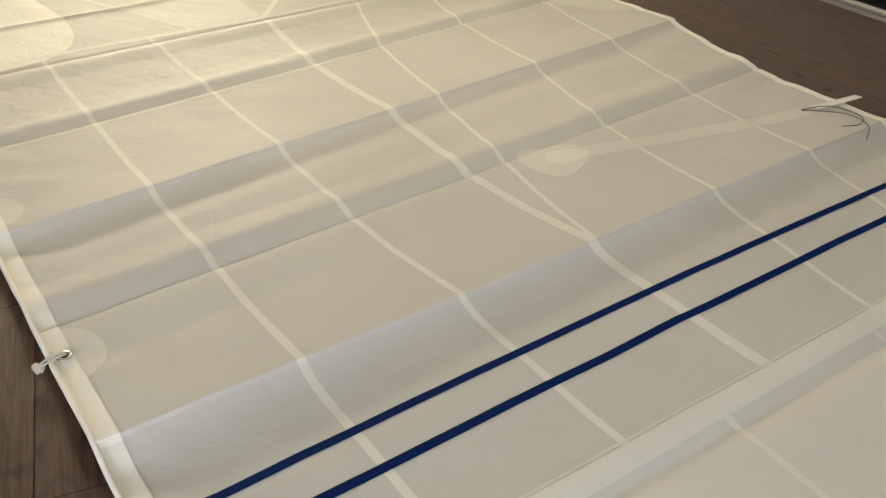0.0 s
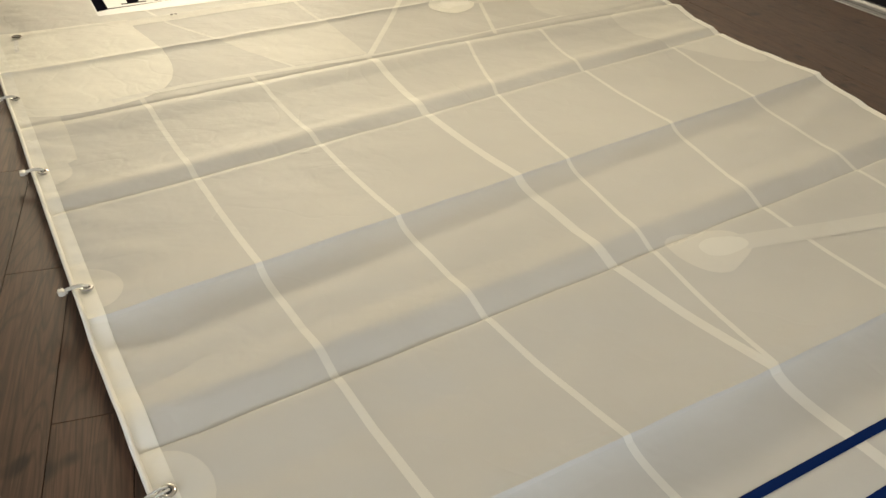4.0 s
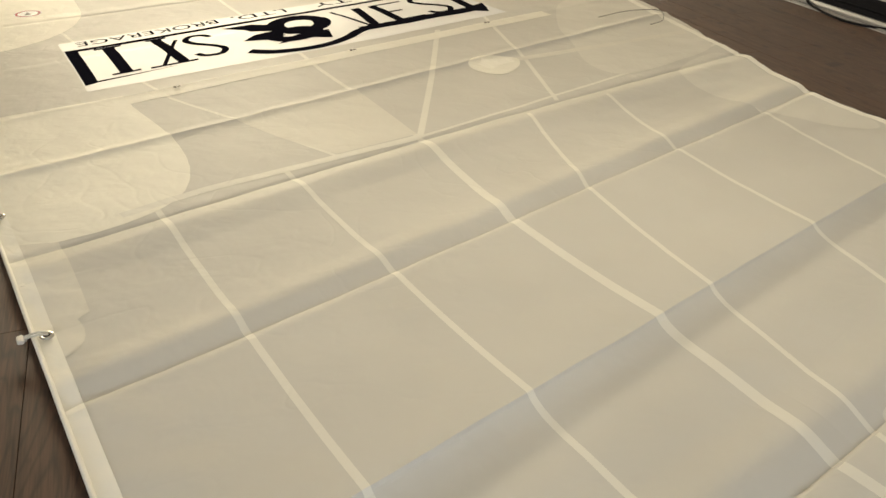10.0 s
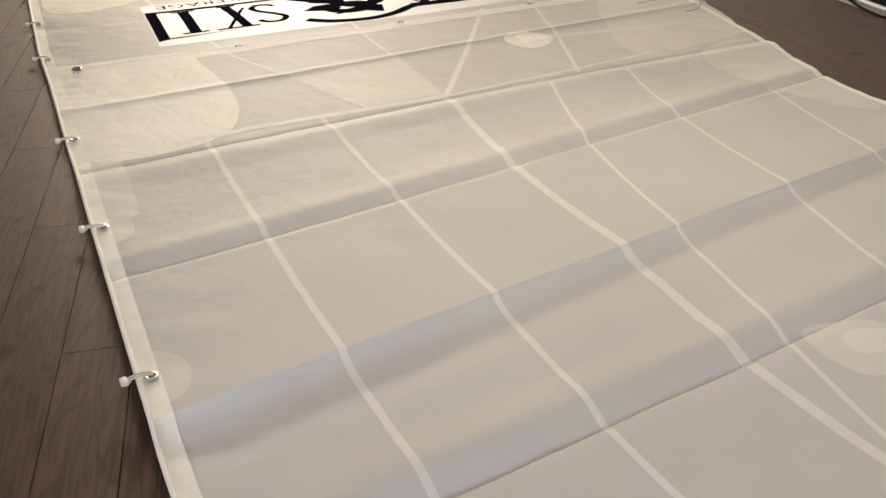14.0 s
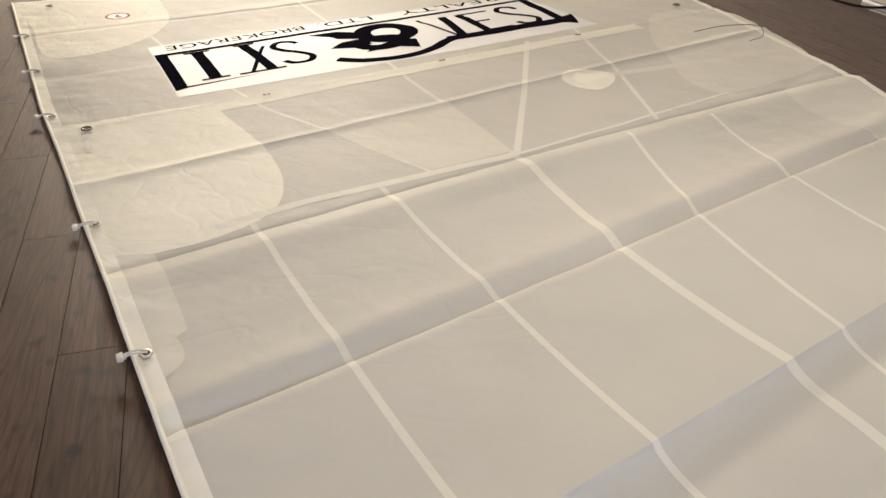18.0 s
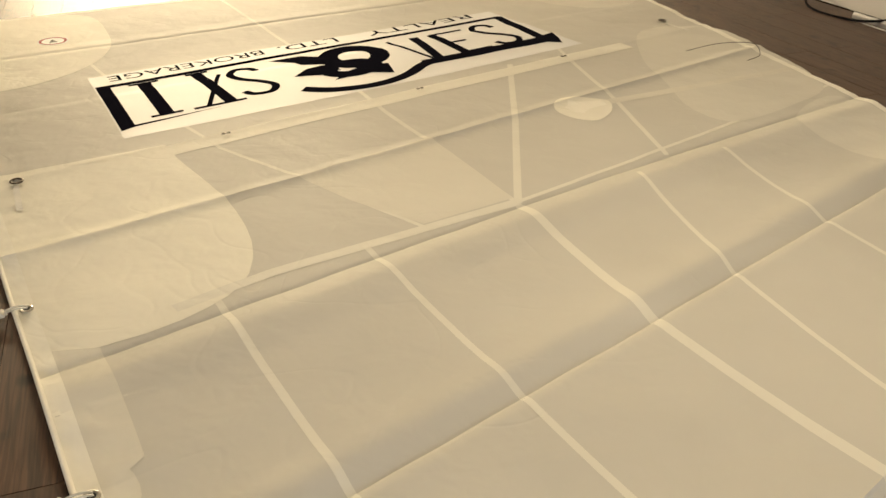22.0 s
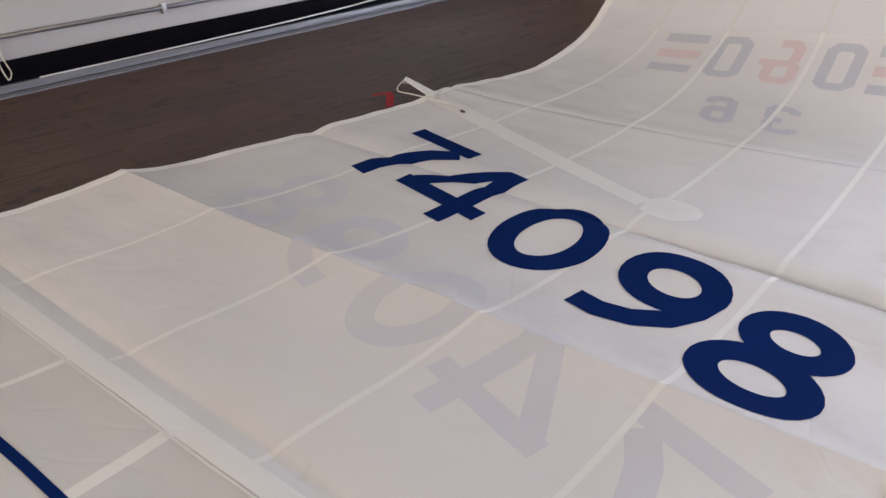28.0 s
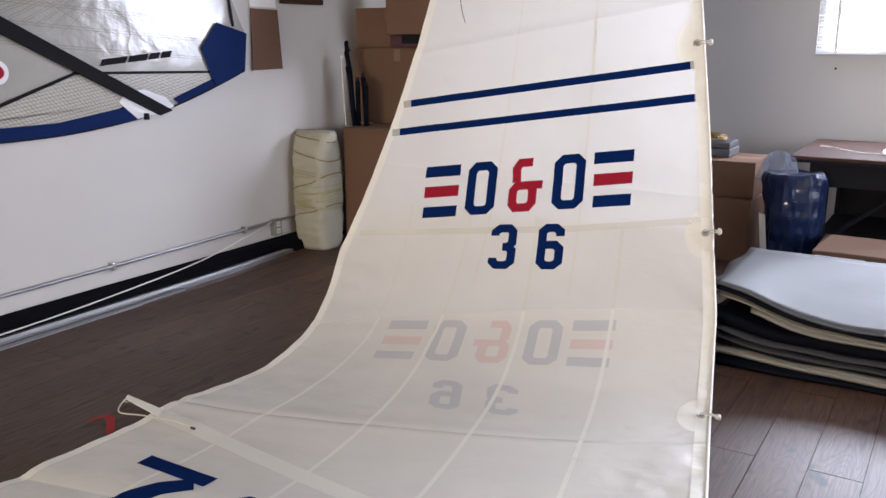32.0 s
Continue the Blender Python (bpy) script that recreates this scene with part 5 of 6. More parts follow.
foot_low = [(-2.30, 1.16), (-2.9, 1.07), (-3.40, 1.036), (-3.961, 1.035), (-4.41, 1.075), (-4.72, 1.13), (-5.06, 1.225), (-5.385, 1.335)]
part("film", on_wall(foot_low + [(-5.42, 1.585), (-5.36, 1.70), (-5.20, 2.05), (-4.7, 2.55), (-3.2, 2.70), (-1.9, 2.45)], 0.022), MYLAR, wsail, "clear crinkled film")
part("scrim_panel", on_wall([(-3.15, 1.13), (-3.6, 1.105), (-4.0, 1.105), (-4.40, 1.145), (-4.48, 1.19), (-4.13, 1.36), (-3.66, 1.225), (-3.3, 1.12)][::-1], 0.026), MESH_FILM, wsail)
part("scrim_panel", on_wall([(-4.20, 1.362), (-5.05, 1.345), (-5.10, 1.275), (-4.80, 1.185), (-4.62, 1.17)], 0.026), MESH_FILM, wsail)
bm = bmesh.new()


def hatch(outline, angle, gap, bm):
    """Parallel threads at that angle, cut off at the outline of (q, z) points."""
    d, nrm = Vector((math.cos(radians(angle)), math.sin(radians(angle)))), Vector((-math.sin(radians(angle)), math.cos(radians(angle))))
    pts = [Vector(p) for p in outline]
    at = min(p.dot(nrm) for p in pts) + gap / 2
    while at < max(p.dot(nrm) for p in pts):
        cuts = []
        for a, b in zip(pts, pts[1:] + pts[:1]):
            ha, hb = a.dot(nrm) - at, b.dot(nrm) - at
            if ha * hb < 0:
                cuts.append(a.lerp(b, ha / (ha - hb)).dot(d))
        cuts.sort()
        for u, v in zip(cuts[::2], cuts[1::2]):
            p, q, w = d * u + nrm * at, d * v + nrm * at, nrm * 0.0012
            bm.faces.new([bm.verts.new((-0.0312, c.x, c.y)) for c in (p - w, p + w, q + w, q - w)])
        at += gap


for outline, angles in (([(-3.15, 1.13), (-3.6, 1.105), (-4.0, 1.105), (-4.40, 1.145), (-4.48, 1.19), (-4.13, 1.36), (-3.66, 1.225), (-3.3, 1.12)], (172, 48)), ([(-4.20, 1.362), (-5.05, 1.345), (-5.10, 1.275), (-4.80, 1.185), (-4.62, 1.17)], (168, 28))):
    for angle in angles:
        hatch(outline, angle, 0.019, bm)
part("scrim_thread", bm, THREAD, wsail)
bm = bmesh.new()
for i in range(13):
    for q0, z0, q1, z1 in ((-2.9, 1.50 + i * 0.10, -5.10, 1.30 + i * 0.115), (-2.6, 2.62 - i * 0.02, -3.5 - i * 0.14, 1.62 - i * 0.012), (-5.25, 2.05 + i * 0.05, -3.4 - i * 0.07, 1.75 - i * 0.02)):
        for gap in (0.0, 0.014):
            u, v = Vector((q0, z0 + gap)), Vector((q1, z1 + gap))
            lim = max(u.y, v.y)
            if lim > 2.5 or min(u.y, v.y) < 1.40:
                continue
            w = Vector((0, 0.0011))
            bm.faces.new([bm.verts.new((-0.0275, q.x, q.y)) for q in (u - w, u + w, v + w, v - w)])
part("reinforcing_thread", bm, THREAD, wsail)
part("mast_sleeve", on_wall([(-1.95, 2.56), (-1.95, 2.42), (-3.72, 1.565), (-4.64, 1.095), (-4.735, 1.118), (-3.72, 1.655)], 0.036, 0.02), BLACK_FILM, wsail, "black mast sleeve")
part("boom_band", on_wall([(-4.08, 1.376), (-4.08, 1.36), (-5.08, 1.333), (-5.08, 1.349)], 0.034), BLACK_FILM, wsail)
part("boom_band", on_wall([(-2.9, 0.98 + 0.03), (-2.9, 0.955 + 0.03), (-3.66, 1.215), (-4.10, 1.362), (-4.10, 1.378), (-3.66, 1.235)][::-1], 0.034), BLACK_FILM, wsail)
part("foot_band", on_wall(foot_low[:5] + [(-4.60, 1.105), (-4.46, 1.19), (-4.36, 1.155), (-3.961, 1.105), (-3.40, 1.105), (-2.9, 1.14), (-2.3, 1.23)], 0.032), BLUE_SAIL, wsail, "navy foot band")
part("foot_band", on_wall([(-4.80, 1.155), (-5.06, 1.232), (-5.38, 1.34), (-5.36, 1.365), (-5.06, 1.285), (-4.76, 1.19)], 0.032), BLUE_SAIL, wsail, "navy foot band")
part("clew_patch", on_wall([(-5.385, 1.335), (-5.12, 1.25), (-5.085, 1.30), (-5.01, 1.494), (-5.155, 1.654), (-5.42, 1.585)], 0.038), BLUE_SAIL, wsail, "navy corner patch")
part("tack_patch", on_wall([(-4.36, 1.19), (-4.48, 1.085), (-4.60, 1.10), (-4.76, 1.14), (-4.70, 1.20), (-4.55, 1.255), (-4.42, 1.25)], 0.034), WHITE, wsail, "white tack patch")
part("leech_batten", on_wall([(-5.295, 1.63), (-5.315, 1.63), (-5.27, 1.95), (-5.25, 1.95)], 0.034), BLACK_FILM, wsail)
part("foot_edge", tube(smooth_line([(-0.03, q, z) for q, z in foot_low]), 0.006, 6), BLACK_FILM, wsail)
part("tack_fitting", block(-0.06, -0.03, -4.55, -4.525, 1.075, 1.115, 0.004), BLACK_FILM, wsail)
for q0, q1 in ((-4.26, -4.43), (-4.45, -4.58), (-4.60, -4.67), (-4.69, -4.76)):
    part("name_bar", on_wall([(q0, 1.402 + (-4.26 - q0) * 0.08), (q1, 1.402 + (-4.26 - q1) * 0.08), (q1 - 0.02, 1.44 + (-4.26 - q1) * 0.08), (q0 - 0.02, 1.44 + (-4.26 - q0) * 0.08)], 0.033), BLACK_FILM, wsail)
part("round_badge", on_wall([(-3.65 + 0.062 * math.cos(a * math.pi / 12), 1.388 + 0.062 * math.sin(a * math.pi / 12)) for a in range(24)], 0.033), WHITE, wsail)
part("badge_centre", on_wall([(-3.65 + 0.034 * math.cos(a * math.pi / 12), 1.388 + 0.034 * math.sin(a * math.pi / 12)) for a in range(24)], 0.038), RED, wsail)

card = thing("cardboard_flap", "brown cardboard sheet hanging on the white wall", "cardboard", (EAST, 0, 0))
part("sheet", on_wall([(-5.497, 1.752), (-5.757, 1.746), (-5.785, 1.338), (-5.485, 1.335)], 0.012, 0.006), CARD, card)
note = thing("paper_sheet", "white paper sheet pinned to the wall", "paper", (EAST, 0, 0))
part("sheet", on_wall([(-5.49, 1.95), (-5.74, 1.95), (-5.757, 1.76), (-5.497, 1.765)], 0.006, 0.002), LABEL, note)
shelf = thing("wall_board", "narrow brown wooden board fixed to the wall", "board", (EAST, 0, 0))
part("board", block(-0.03, 0.0, -6.25, -5.80, 1.792, 1.86, 0.003), TABLE, shelf)


# ---- cartons and bag in the south-east corner ----
def carton(p0, p1, q0, q1, z0, z1, label, turn=0.0, group="cartons"):
    """A closed cardboard box with flaps and tape."""
    w, d, h = p1 - p0, q1 - q0, z1 - z0
    ob = thing("cardboard_box", label, "box", ((p0 + p1) / 2, (q0 + q1) / 2, z0), turn, group)
    part("body", block(-w / 2, w / 2, -d / 2, d / 2, 0, h - 0.006, 0.004), CARD, ob)
    for sgn in (-1, 1):
        part("flap", block(-w / 2 + 0.002, w / 2 - 0.002, min(0, sgn * (d / 2 - 0.002)) + 0.0015, max(0, sgn * (d / 2 - 0.002)) - 0.0015, h - 0.0055, h, 0.001), CARD, ob)
    part("tape", block(-w / 2 + 0.003, w / 2 - 0.003, -0.024, 0.024, h, h + 0.0012), CARD_IN, ob)
    part("tape_end", block(-0.03, 0.03, d / 2, d / 2 + 0.0012, h - 0.10, h - 0.01), CARD_IN, ob)
    return ob


carton(3.42, 4.30, -6.70, -6.10, 0, 0.90, "large brown cardboard box standing on the floor", 1.5)
carton(3.5, 4.52, -7.40, -6.78, 0, 0.90, "large brown cardboard box behind the others")
carton(3.66, 4.49, -7.10, -6.50, 0.902, 1.476, "brown cardboard box stacked on a larger box")
carton(3.85, 4.48, -7.05, -6.52, 1.478, 1.774, "small brown cardboard box on top of the stack")
carton(3.25, 4.10, -6.98, -6.40, 1.574, 2.02, "brown cardboard box at the top of the stack")
book = thing("dark_folder", "dark maroon folder between stacked cardboard boxes", "folder", (3.7, -6.7, 1.478))
part("cover", block(-0.4, 0.41, -0.28, 0.24, 0, 0.094, 0.01), material("maroon_card", (0.05, 0.012, 0.018), 0.6), book)
part("cover_band", block(-0.4, 0.30, 0.2405, 0.243, 0.03, 0.09), BLACK_FILM, book)

bundle = thing("umbrella_bundle", "dark folded umbrellas standing on a cardboard box", "umbrella", (4.29, -6.28, 0.902))
for dx, dy, h, lean in ((0.03, 0.0, 0.55, 0.07), (0.00, 0.05, 0.44, 0.05), (-0.05, -0.03, 0.36, 0.02), (-0.015, 0.02, 0.33, 0.0), (-0.085, 0.02, 0.30, -0.01)):
    part("canopy", tube([(dx, dy, 0.0), (dx + lean * 0.3, dy, 0.12), (dx + lean * 0.6, dy, h * 0.75), (dx + lean, dy, h)], 0.019, 10), FOLD_DARK, bundle, smooth=True)
    part("cap", tube([(dx + lean, dy, h), (dx + lean, dy, h + 0.03)], 0.012, 10), DARK, bundle)
part("handle", tube(smooth_line([(0.07, 0, 0.55), (0.09, 0.02, 0.60), (0.06, 0.04, 0.62), (0.05, 0.05, 0.58)]), 0.012, 8), FOLD_DARK, bundle)
part("stick", tube([(0.11, 0.02, 0.0), (0.125, 0.03, 0.52)], 0.006, 8), ALLOY, bundle)

bag = thing("sail_bag", "cream cloth bag bound with cords standing on the floor", "bag", (4.425, -5.93, 0))
bm = bmesh.new()
rings = []
HOOPS = [(0.0, 0.125, 0.11), (0.02, 0.140, 0.13), (0.12, 0.152, 0.15), (0.26, 0.160, 0.15), (0.30, 0.155, 0.14), (0.36, 0.163, 0.155), (0.46, 0.160, 0.15), (0.55, 0.162, 0.15), (0.58, 0.156, 0.14), (0.66, 0.160, 0.14), (0.76, 0.162, 0.125), (0.80, 0.162, 0.11), (0.86, 0.165, 0.08), (0.878, 0.166, 0.06), (0.885, 0.164, 0.05)]
for z, a, b in [tuple(np.interp(h, [q[0] for q in HOOPS], [q[m] for q in HOOPS]) for m in range(3)) for h in np.linspace(0.0, 0.885, 46)]:
    rings.append([bm.verts.new((math.copysign(abs(math.cos(k * math.pi / 16)) ** 0.42, math.cos(k * math.pi / 16)) * a * (1 + 0.05 * noise.noise((k * 0.9, z * 9, 1)) + 0.07 * noise.noise((k * 0.6, z * 34, 6))), math.copysign(abs(math.sin(k * math.pi / 16)) ** 0.8, math.sin(k * math.pi / 16)) * b * (1 + 0.10 * noise.noise((k * 0.8, z * 8, 4)) + 0.16 * noise.noise((k * 0.5, z * 30, 3))), max(0.0, z + 0.012 * noise.noise((k * 0.5, z * 5, 2)) * (z > 0)))) for k in range(32)])
for r, t in zip(rings, rings[1:]):
    for k in range(32):
        bm.faces.new((r[k], r[(k + 1) % 32], t[(k + 1) % 32], t[k]))
bm.faces.new(rings[0][::-1]), bm.faces.new(rings[-1])
part("body", bm, BAG, bag, smooth=True)
wr = random.Random(8)
for z, tilt, mat in ((0.29, 0.06, BAG_LINE), (0.50, 0.08, BAG_LINE), (0.72, -0.05, BAG_LINE), (0.84, -0.03, BAG_LINE), (0.37, 0.02, BAG_GOLD), (0.40, -0.03, BAG_GOLD), (0.43, 0.03, BAG_GOLD), (0.45, -0.01, BAG_GOLD), (0.56, 0.02, BAG_GOLD), (0.60, -0.03, BAG_GOLD), *[(wr.uniform(0.33, 0.58), wr.uniform(-0.05, 0.06), BAG_GOLD) for _ in range(9)]):
    pts = []
    for k in range(24):
        c, d = math.cos(k * math.pi / 12), math.sin(k * math.pi / 12)
        rb = float(np.interp(z, [h[0] for h in HOOPS], [h[2] for h in HOOPS]))
        pts.append((math.copysign(abs(c) ** 0.6, c) * 0.166, math.copysign(abs(d) ** 0.8, d) * (rb + 0.008), z - tilt * c))
    part("cord", tube(pts, 0.005 if mat is BAG_LINE else 0.0032, 6, closed=True), mat, bag)

# ---- along the south wall: cartons, case, blue roll, table ----
carton(1.52, 2.18, -7.62, -7.10, 0, 0.452, "brown cardboard box under a second box", -2)
carton(1.53, 2.16, -7.60, -7.11, 0.455, 0.705, "brown cardboard box stacked on another box", 1)
case = thing("tool_case", "grey hard case lying on a cardboard box", "case", (1.94, -7.40, 0.707))
part("shell", block(-0.20, 0.19, -0.15, 0.13, 0, 0.06, 0.012), CASE_GREY, case)
part("lid", block(-0.195, 0.185, -0.145, 0.125, 0.062, 0.105, 0.012), CASE_GREY, case)
strap = thing("yellow_strap", "loosely coiled yellow webbing strap on a grey case", "strap", (1.90, -7.38, 0.813))
rn = random.Random(11)
for i in range(4):
    pts = [(0.11 * math.cos(a) * rn.uniform(0.55, 1.15), 0.075 * math.sin(a) * rn.uniform(0.5, 1.2), 0.010 + i * 0.009 + rn.uniform(0, 0.014)) for a in [k * 0.9 + i for k in range(8)]]
    part("coil", tube(smooth_line(pts, 5), 0.0075, 6), (YELLOW, YELLOW, CORD, YELLOW)[i], strap)

blue = thing("blue_cloth_roll", "navy cloth roll wrapped in crinkled clear plastic film", "cloth roll", (1.23, -7.02, 0))


def crumpled(hoops, sides, amount, squash, seed, shift=(0, 0)):
    """A closed lumpy column from (height, radius) hoops, with pleats."""
    bm = bmesh.new()
    rings = []
    for z, r in hoops:
        row = []
        for k in range(sides):
            t = 2 * math.pi * k / sides
            n = 1 + amount * noise.noise((math.cos(t) * 2.2, math.sin(t) * 2.2, z * 4 + seed)) + amount * 0.6 * noise.noise((math.cos(t) * 6, math.sin(t) * 6, z * 9 + seed))
            row.append(bm.verts.new((shift[0] + r * n * math.cos(t) + 0.03 * z, shift[1] + r * n * squash * math.sin(t), z + 0.02 * noise.noise((t * 1.5, seed, z * 3)) * (z > 0.05))))
        rings.append(row)
    for r, t in zip(rings, rings[1:]):
        for k in range(sides):
            bm.faces.new((r[k], r[(k + 1) % sides], t[(k + 1) % sides], t[k]))
    bm.faces.new(rings[0][::-1]), bm.faces.new(rings[-1])
    return bm


HOOPS2 = [(0.0, 0.165), (0.04, 0.172), (0.10, 0.170), (0.16, 0.175), (0.22, 0.173), (0.28, 0.18), (0.34, 0.178), (0.40, 0.186), (0.46, 0.184), (0.52, 0.192), (0.58, 0.190), (0.62, 0.198), (0.65, 0.195), (0.675, 0.18), (0.665, 0.10)]
part("cloth", crumpled([(z, float(np.interp(z, [q[0] for q in HOOPS2[:14]], [q[1] for q in HOOPS2[:14]]))) for z in np.linspace(0.0, 0.675, 34)] + [(0.668, 0.10)], 46, 0.15, 0.85, 3.0), BLUE_FILM, blue)
part("film_wrap", crumpled([(0.62, 0.10), (0.67, 0.105), (0.71, 0.095), (0.74, 0.085), (0.77, 0.075), (0.795, 0.055), (0.81, 0.02)], 40, 0.75, 0.8, 9.0, (0.10, 0.02)), FILM, blue, "bunched clear plastic film")
part("label", plate([(0.188, 0.045, 0.10), (0.135, 0.098, 0.10), (0.165, 0.125, 0.40), (0.215, 0.072, 0.40)], 0.003, axis=1), LABEL, blue, "white paper label")

table = thing("work_table", "brown laminate table with dark steel legs", "table", (0, 0, 0))
part("tabletop", block(-0.70, 1.315, -8.25, -7.16, 0.745, 0.768, 0.006), TABLE, table)
part("edge_band", block(-0.69, 1.305, -7.172, -7.157, 0.725, 0.744, 0.002), DARK, table)
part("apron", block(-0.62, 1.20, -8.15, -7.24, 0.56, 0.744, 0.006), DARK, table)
for p in (-0.55, 1.10):
    for q in (-8.10, -7.32):
        part("leg", tube([(p, q, 0.0), (p, q, 0.56)], 0.022, 10), DARK, table, smooth=True)
part("brace", tube([(1.02, -7.40, 0.22), (0.62, -7.40, 0.55)], 0.018, 8), DARK, table)
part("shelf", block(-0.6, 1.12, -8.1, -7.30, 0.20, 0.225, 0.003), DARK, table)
# added dark panel, darkens the view under the table
part("dark_backing", block(-0.6, 1.12, -8.14, -8.12, 0.0, 0.56), DARK, table)
twine = thing("string_tangle", "tangled white string on the brown table", "string", (0.62, -7.55, 0.768))
rn = random.Random(5)
for i in range(5):
    pts = [(rn.uniform(-0.16, 0.16), rn.uniform(-0.18, 0.18), 0.006 + rn.uniform(0, 0.022)) for _ in range(9)]
    part("strand", tube(smooth_line(pts, 5), 0.0045, 6), WEB, twine)
part("loose_end", tube(smooth_line([(0.10, 0.1, 0.008), (0.25, 0.08, 0.006), (0.40, -0.02, 0.005), (0.50, -0.15, 0.005), (0.60, -0.20, 0.005)]), 0.004, 6), WEB, twine)
screw = thing("wall_screw", "small dark screw in the grey wall", "screw", (1.27, SOUTH, 1.296))
part("head", tube([(0, 0.0, 0), (0, 0.012, 0)], 0.009, 10), DARK, screw)

parcel = thing("open_carton", "open brown cardboard carton with white shipping label", "box", (0.60, -6.78, 0))
part("body", block(-0.46, 0.43, -0.26, 0.28, 0, 0.285, 0.004), CARD, parcel)
# dark sheet laid on the carton's front in place of shade
part("shaded_side", block(-0.46, 0.12, 0.281, 0.2835, 0.0, 0.265), DARK, parcel)
part("flap", plate([(0.43, 0.28, 0.287), (-0.40, 0.28, 0.287), (-0.36, 0.02, 0.335), (0.36, 0.04, 0.345)], 0.004), CARD, parcel)
part("flap", plate([(-0.10, -0.25, 0.287), (-0.46, -0.25, 0.287), (-0.46, 0.10, 0.38), (-0.16, 0.06, 0.38)], 0.004), CARD_IN, parcel)
lab2 = part("label", block(0.14, 0.42, 0.284, 0.2855, 0.175, 0.265), LABEL, parcel, "white shipping label")
for i, (x0, x1, z0, z1) in enumerate(((0.39, 0.41, 0.22, 0.255), (0.30, 0.305, 0.19, 0.25), (0.285, 0.295, 0.19, 0.25), (0.27, 0.275, 0.19, 0.25), (0.25, 0.262, 0.19, 0.25), (0.32, 0.38, 0.23, 0.236), (0.32, 0.37, 0.215, 0.221), (0.16, 0.20, 0.19, 0.25), (0.215, 0.24, 0.235, 0.242))):
    part("print_bar", block(x0, x1, 0.2857, 0.2865, z0, z1), INK, lab2)


# ---- stack of folded sail panels on the floor ----
def folded(line4, back, thick, q0, q1, mat, label, seed):
    """A folded sheet: heights along its front edge, lifted or lowered towards the back."""
    ob = thing("folded_panel", label, "folded cloth", (0, 0, 0), group="stacked folded panels")
    bm = bmesh.new()
    ps, zs = [-a for a, _ in line4], [b for _, b in line4]
    nu, nv = 44, 14
    tops, lows = [], []
    for j in range(nv + 1):
        v = j / nv
        tr, lr = [], []
        for i in range(nu + 1):
            p = line4[0][0] + (line4[-1][0] - line4[0][0]) * i / nu
            fr = float(np.interp(-p, ps, zs))
            fr = 0.5 * fr + 0.25 * (float(np.interp(-p - 0.07, ps, zs)) + float(np.interp(-p + 0.07, ps, zs)))
            z = fr * (1 - v) + back * v + 0.006 * noise.noise((p * 5, v * 3, seed))
            wob = 0.02 * noise.noise((p * 2.5, seed, 0)) * (1 - v)
            end = 0.03 * noise.noise((v * 3, seed, 5)) if i == 0 else 0
            q = q0 + wob + (q1 - q0) * v
            tr.append(bm.verts.new((p + end, q, z + thick))), lr.append(bm.verts.new((p + end, q, max(0.001, z))))
        tops.append(tr), lows.append(lr)
    for j in range(nv):
        for i in range(nu):
            bm.faces.new((tops[j][i], tops[j][i + 1], tops[j + 1][i + 1], tops[j + 1][i]))
            bm.faces.new((lows[j][i], lows[j + 1][i], lows[j + 1][i + 1], lows[j][i + 1]))
    for j in range(nv):
        for i in (0, nu):
            bm.faces.new((tops[j][i], tops[j + 1][i], lows[j + 1][i], lows[j][i]))
    for i in range(nu):
        for j in (0, nv):
            bm.faces.new((tops[j][i], lows[j][i], lows[j][i + 1], tops[j][i + 1]))
    bmesh.ops.recalc_face_normals(bm, faces=bm.faces[:])
    part("sheet", bm, mat, ob, smooth=True)
    # the rounded fold along its front edge
    edge = []
    for i in range(nu + 1):
        p = line4[0][0] + (line4[-1][0] - line4[0][0]) * i / nu
        fr = 0.5 * float(np.interp(-p, ps, zs)) + 0.25 * (float(np.interp(-p - 0.07, ps, zs)) + float(np.interp(-p + 0.07, ps, zs)))
        edge.append((p, q0 + 0.02 * noise.noise((p * 2.5, seed, 0)), fr + 0.006 * noise.noise((p * 5, 0, seed)) + thick / 2))
    part("folded_edge", tube(edge, thick / 2, 8), mat, ob, smooth=True)
    return ob


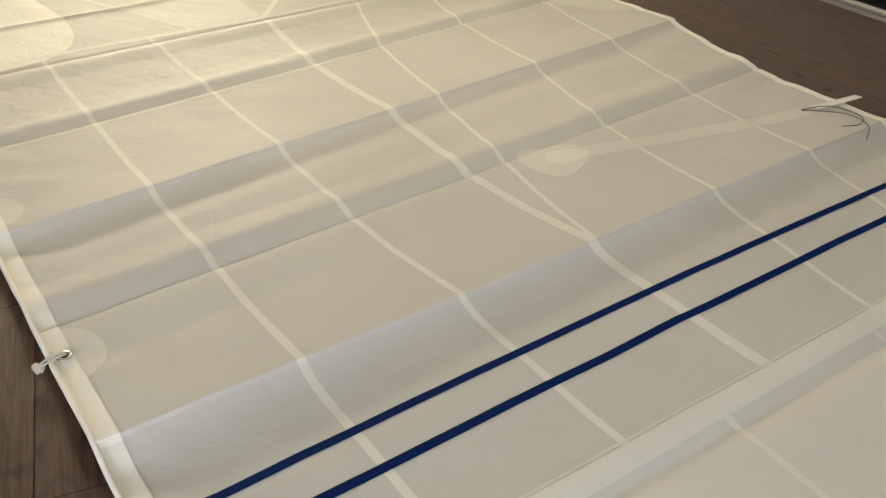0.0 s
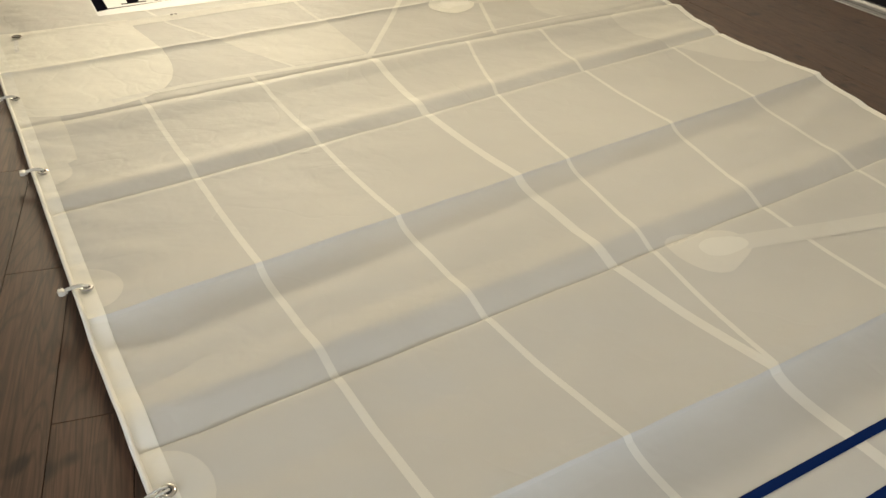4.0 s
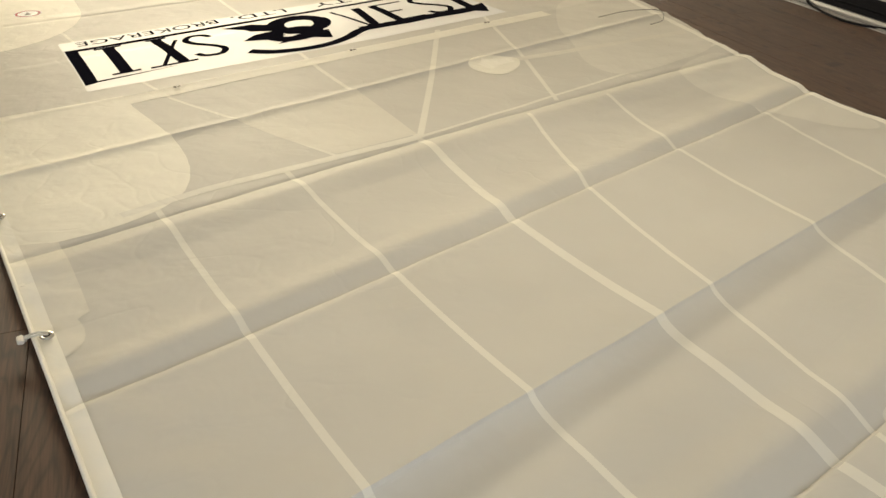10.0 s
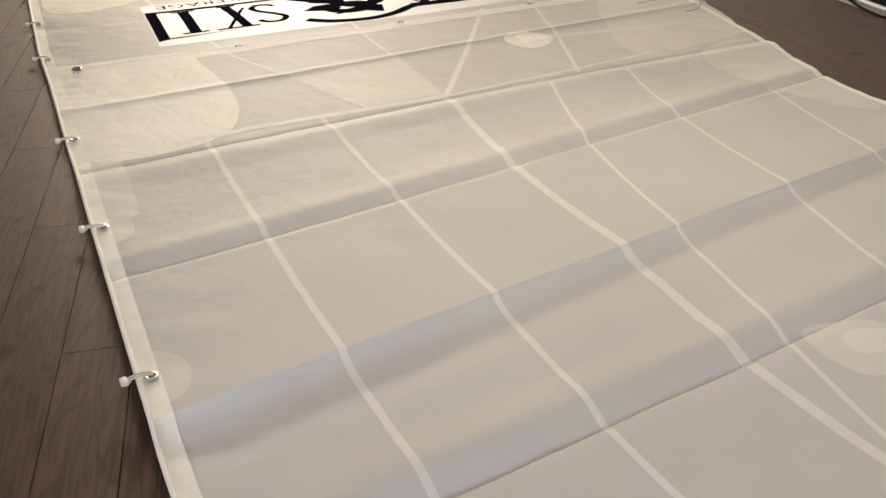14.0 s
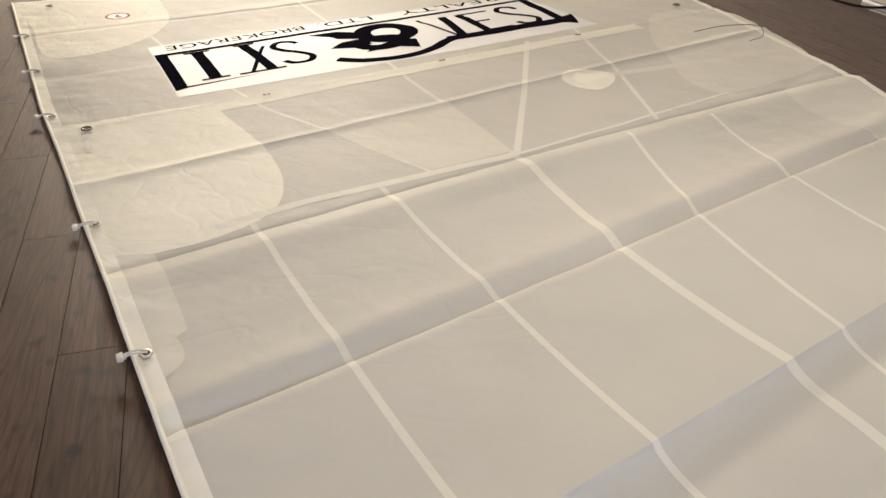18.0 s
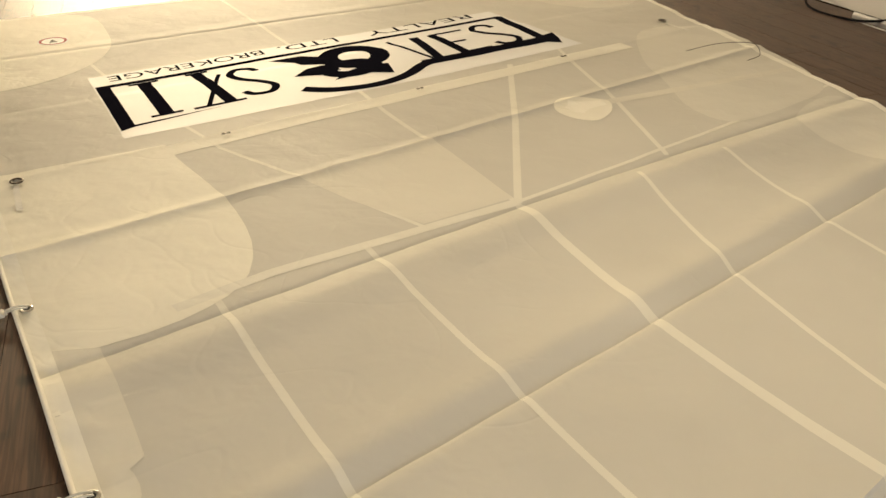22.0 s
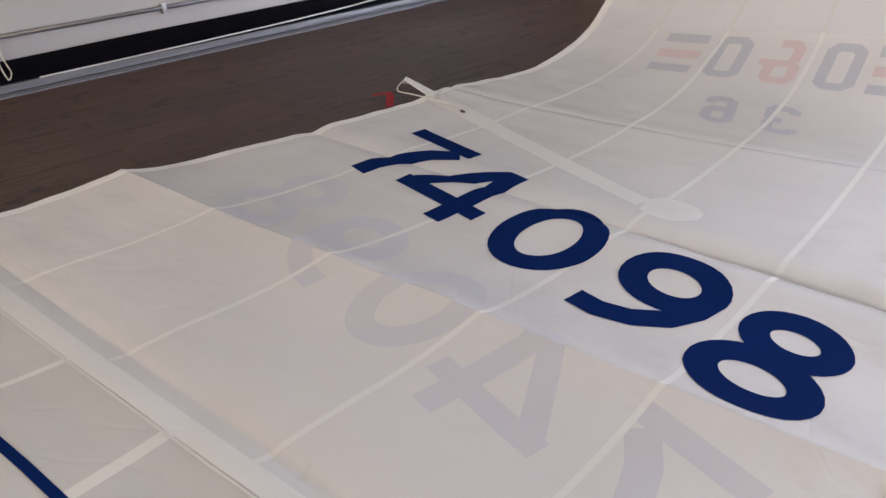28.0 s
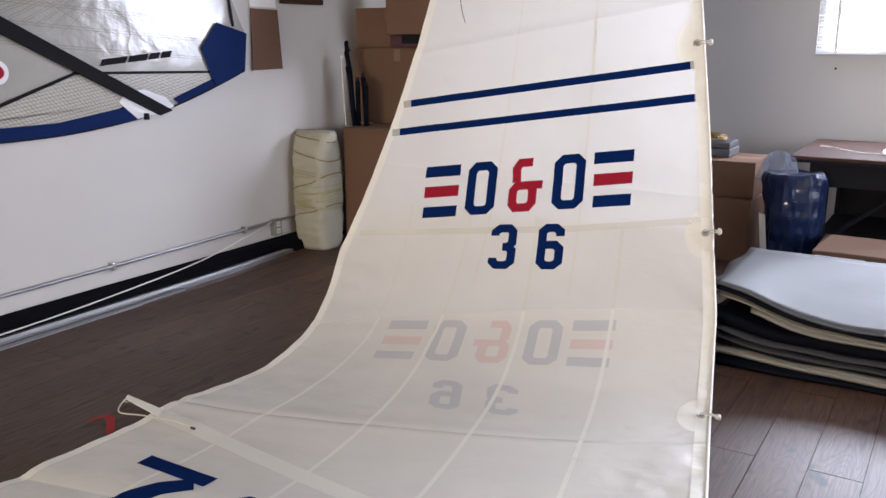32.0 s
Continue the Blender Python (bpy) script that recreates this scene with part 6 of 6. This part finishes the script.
LAYERS = [
    (((1.26, 0.001), (0.9, 0.001), (0.5, 0.001), (-0.9, 0.001)), 0.001, 0.030, -5.105, -5.95, FOLD_DARK, "folded black cloth panel at the bottom of the stack"),
    (((1.25, 0.060), (1.1, 0.046), (0.9, 0.034), (0.5, 0.032), (-0.9, 0.032)), 0.04, 0.026, -5.12, -5.93, FOLD_CREAM, "folded cream cloth panel in the stack"),
    (((1.26, 0.092), (1.1, 0.075), (0.9, 0.062), (0.5, 0.060), (-0.9, 0.060)), 0.07, 0.022, -5.16, -5.95, FOLD_DARK, "folded black cloth panel in the stack"),
    (((1.26, 0.135), (1.12, 0.112), (0.95, 0.086), (0.7, 0.083), (-0.9, 0.083)), 0.10, 0.012, -5.13, -5.93, FOLD_GREY, "folded grey film panel in the stack"),
    (((1.26, 0.152), (1.12, 0.126), (0.95, 0.100), (0.7, 0.097), (-0.9, 0.097)), 0.12, 0.020, -5.17, -5.95, FOLD_DARK, "folded dark film panel in the stack"),
    (((1.26, 0.178), (1.12, 0.150), (0.97, 0.121), (0.8, 0.125), (0.6, 0.118), (-0.9, 0.118)), 0.15, 0.012, -5.125, -5.9, FOLD_GREY, "folded grey film panel in the stack"),
    # black slab stands in for the shade of a gap between sheets
    (((1.26, 0.205), (1.12, 0.170), (0.97, 0.135), (0.8, 0.139), (0.6, 0.132), (-0.9, 0.132)), 0.18, 0.070, -5.175, -5.94, FOLD_DARK, "thick folded black panel in the stack"),
    (((1.08, 0.290), (0.90, 0.222), (0.76, 0.206), (0.6, 0.205), (-0.9, 0.204)), 0.28, 0.018, -5.115, -5.85, FOLD_CREAM, "folded cream cloth panel near the top of the stack"),
    (((1.27, 0.345), (1.1, 0.315), (0.95, 0.262), (0.8, 0.226), (0.6, 0.224), (-0.9, 0.224)), 0.31, 0.014, -5.135, -5.92, FOLD_CREAM, "folded cream cloth panel near the top of the stack"),
    (((1.275, 0.385), (1.15, 0.355), (1.0, 0.305), (0.85, 0.262), (0.65, 0.242), (-0.9, 0.240)), 0.34, 0.020, -5.12, -5.95, FOLD_DARK, "folded navy film panel near the top of the stack"),
    (((1.275, 0.408), (1.15, 0.378), (1.0, 0.328), (0.85, 0.285), (0.65, 0.263), (-0.9, 0.261)), 0.385, 0.010, -5.116, -5.95, FOLD_WHITE_DIMMED, "smooth pale grey sheet on top of the stack"),
]
for i, row in enumerate(LAYERS):
    folded(*row, i + 1)

# ---- floor planks, those in view as pieces ----
PITCH, LONG, P0 = 0.1857, 1.48, -0.0796
plank = block(-PITCH / 2 + 0.0013, PITCH / 2 - 0.0013, 0.0013, LONG - 0.0013, -0.006, 0.0, 0.0)
PLANK = mesh_of(plank, "plank", WOOD)
rest, count = [], 0
k0, k1 = int((WEST - P0) / PITCH) - 1, int((EAST - P0) / PITCH) + 1
for k in range(k0, k1 + 1):
    p = P0 + (k + 0.5) * PITCH
    if p + PITCH / 2 > EAST:
        continue
    q = (0.955 if k % 2 == 0 else 0.198) - 7 * LONG
    while q < NORTH:
        mid = q + LONG / 2
        x, y = (p + SKEW * mid) / 1.0183, (mid - SKEW * p) / 1.0183
        near = (-0.6 < p < 1.4 and -5.6 < mid < -2.4 and x < luff_at(y) + 0.3) or (-1.3 < p < 0.6 and -6.5 < mid < 4.5 and x < luff_at(y) + 0.9) or (p > 1.6 and -7.0 < mid < 4.2 and x > leech_at(y) - 0.5)
        if near and count < 300:
            ob = new("plank", PLANK)
            ob.parent = floor
            ob.matrix_basis = Matrix.Translation((p, q, 0.0))
            count += 1
        else:
            rest.append((p, q))
        q += LONG
bm = bmesh.new()
for p, q in rest:
    hi, lo = min(q + LONG, NORTH), max(q, SOUTH)
    if hi - lo > 0.01:
        box(bm, p - PITCH / 2 + 0.0009, p + PITCH / 2 - 0.0009, lo + 0.0009, hi - 0.0009, -0.006, 0.0)
tagged(part("plank_field", bm, WOOD, floor), kind="stuff")
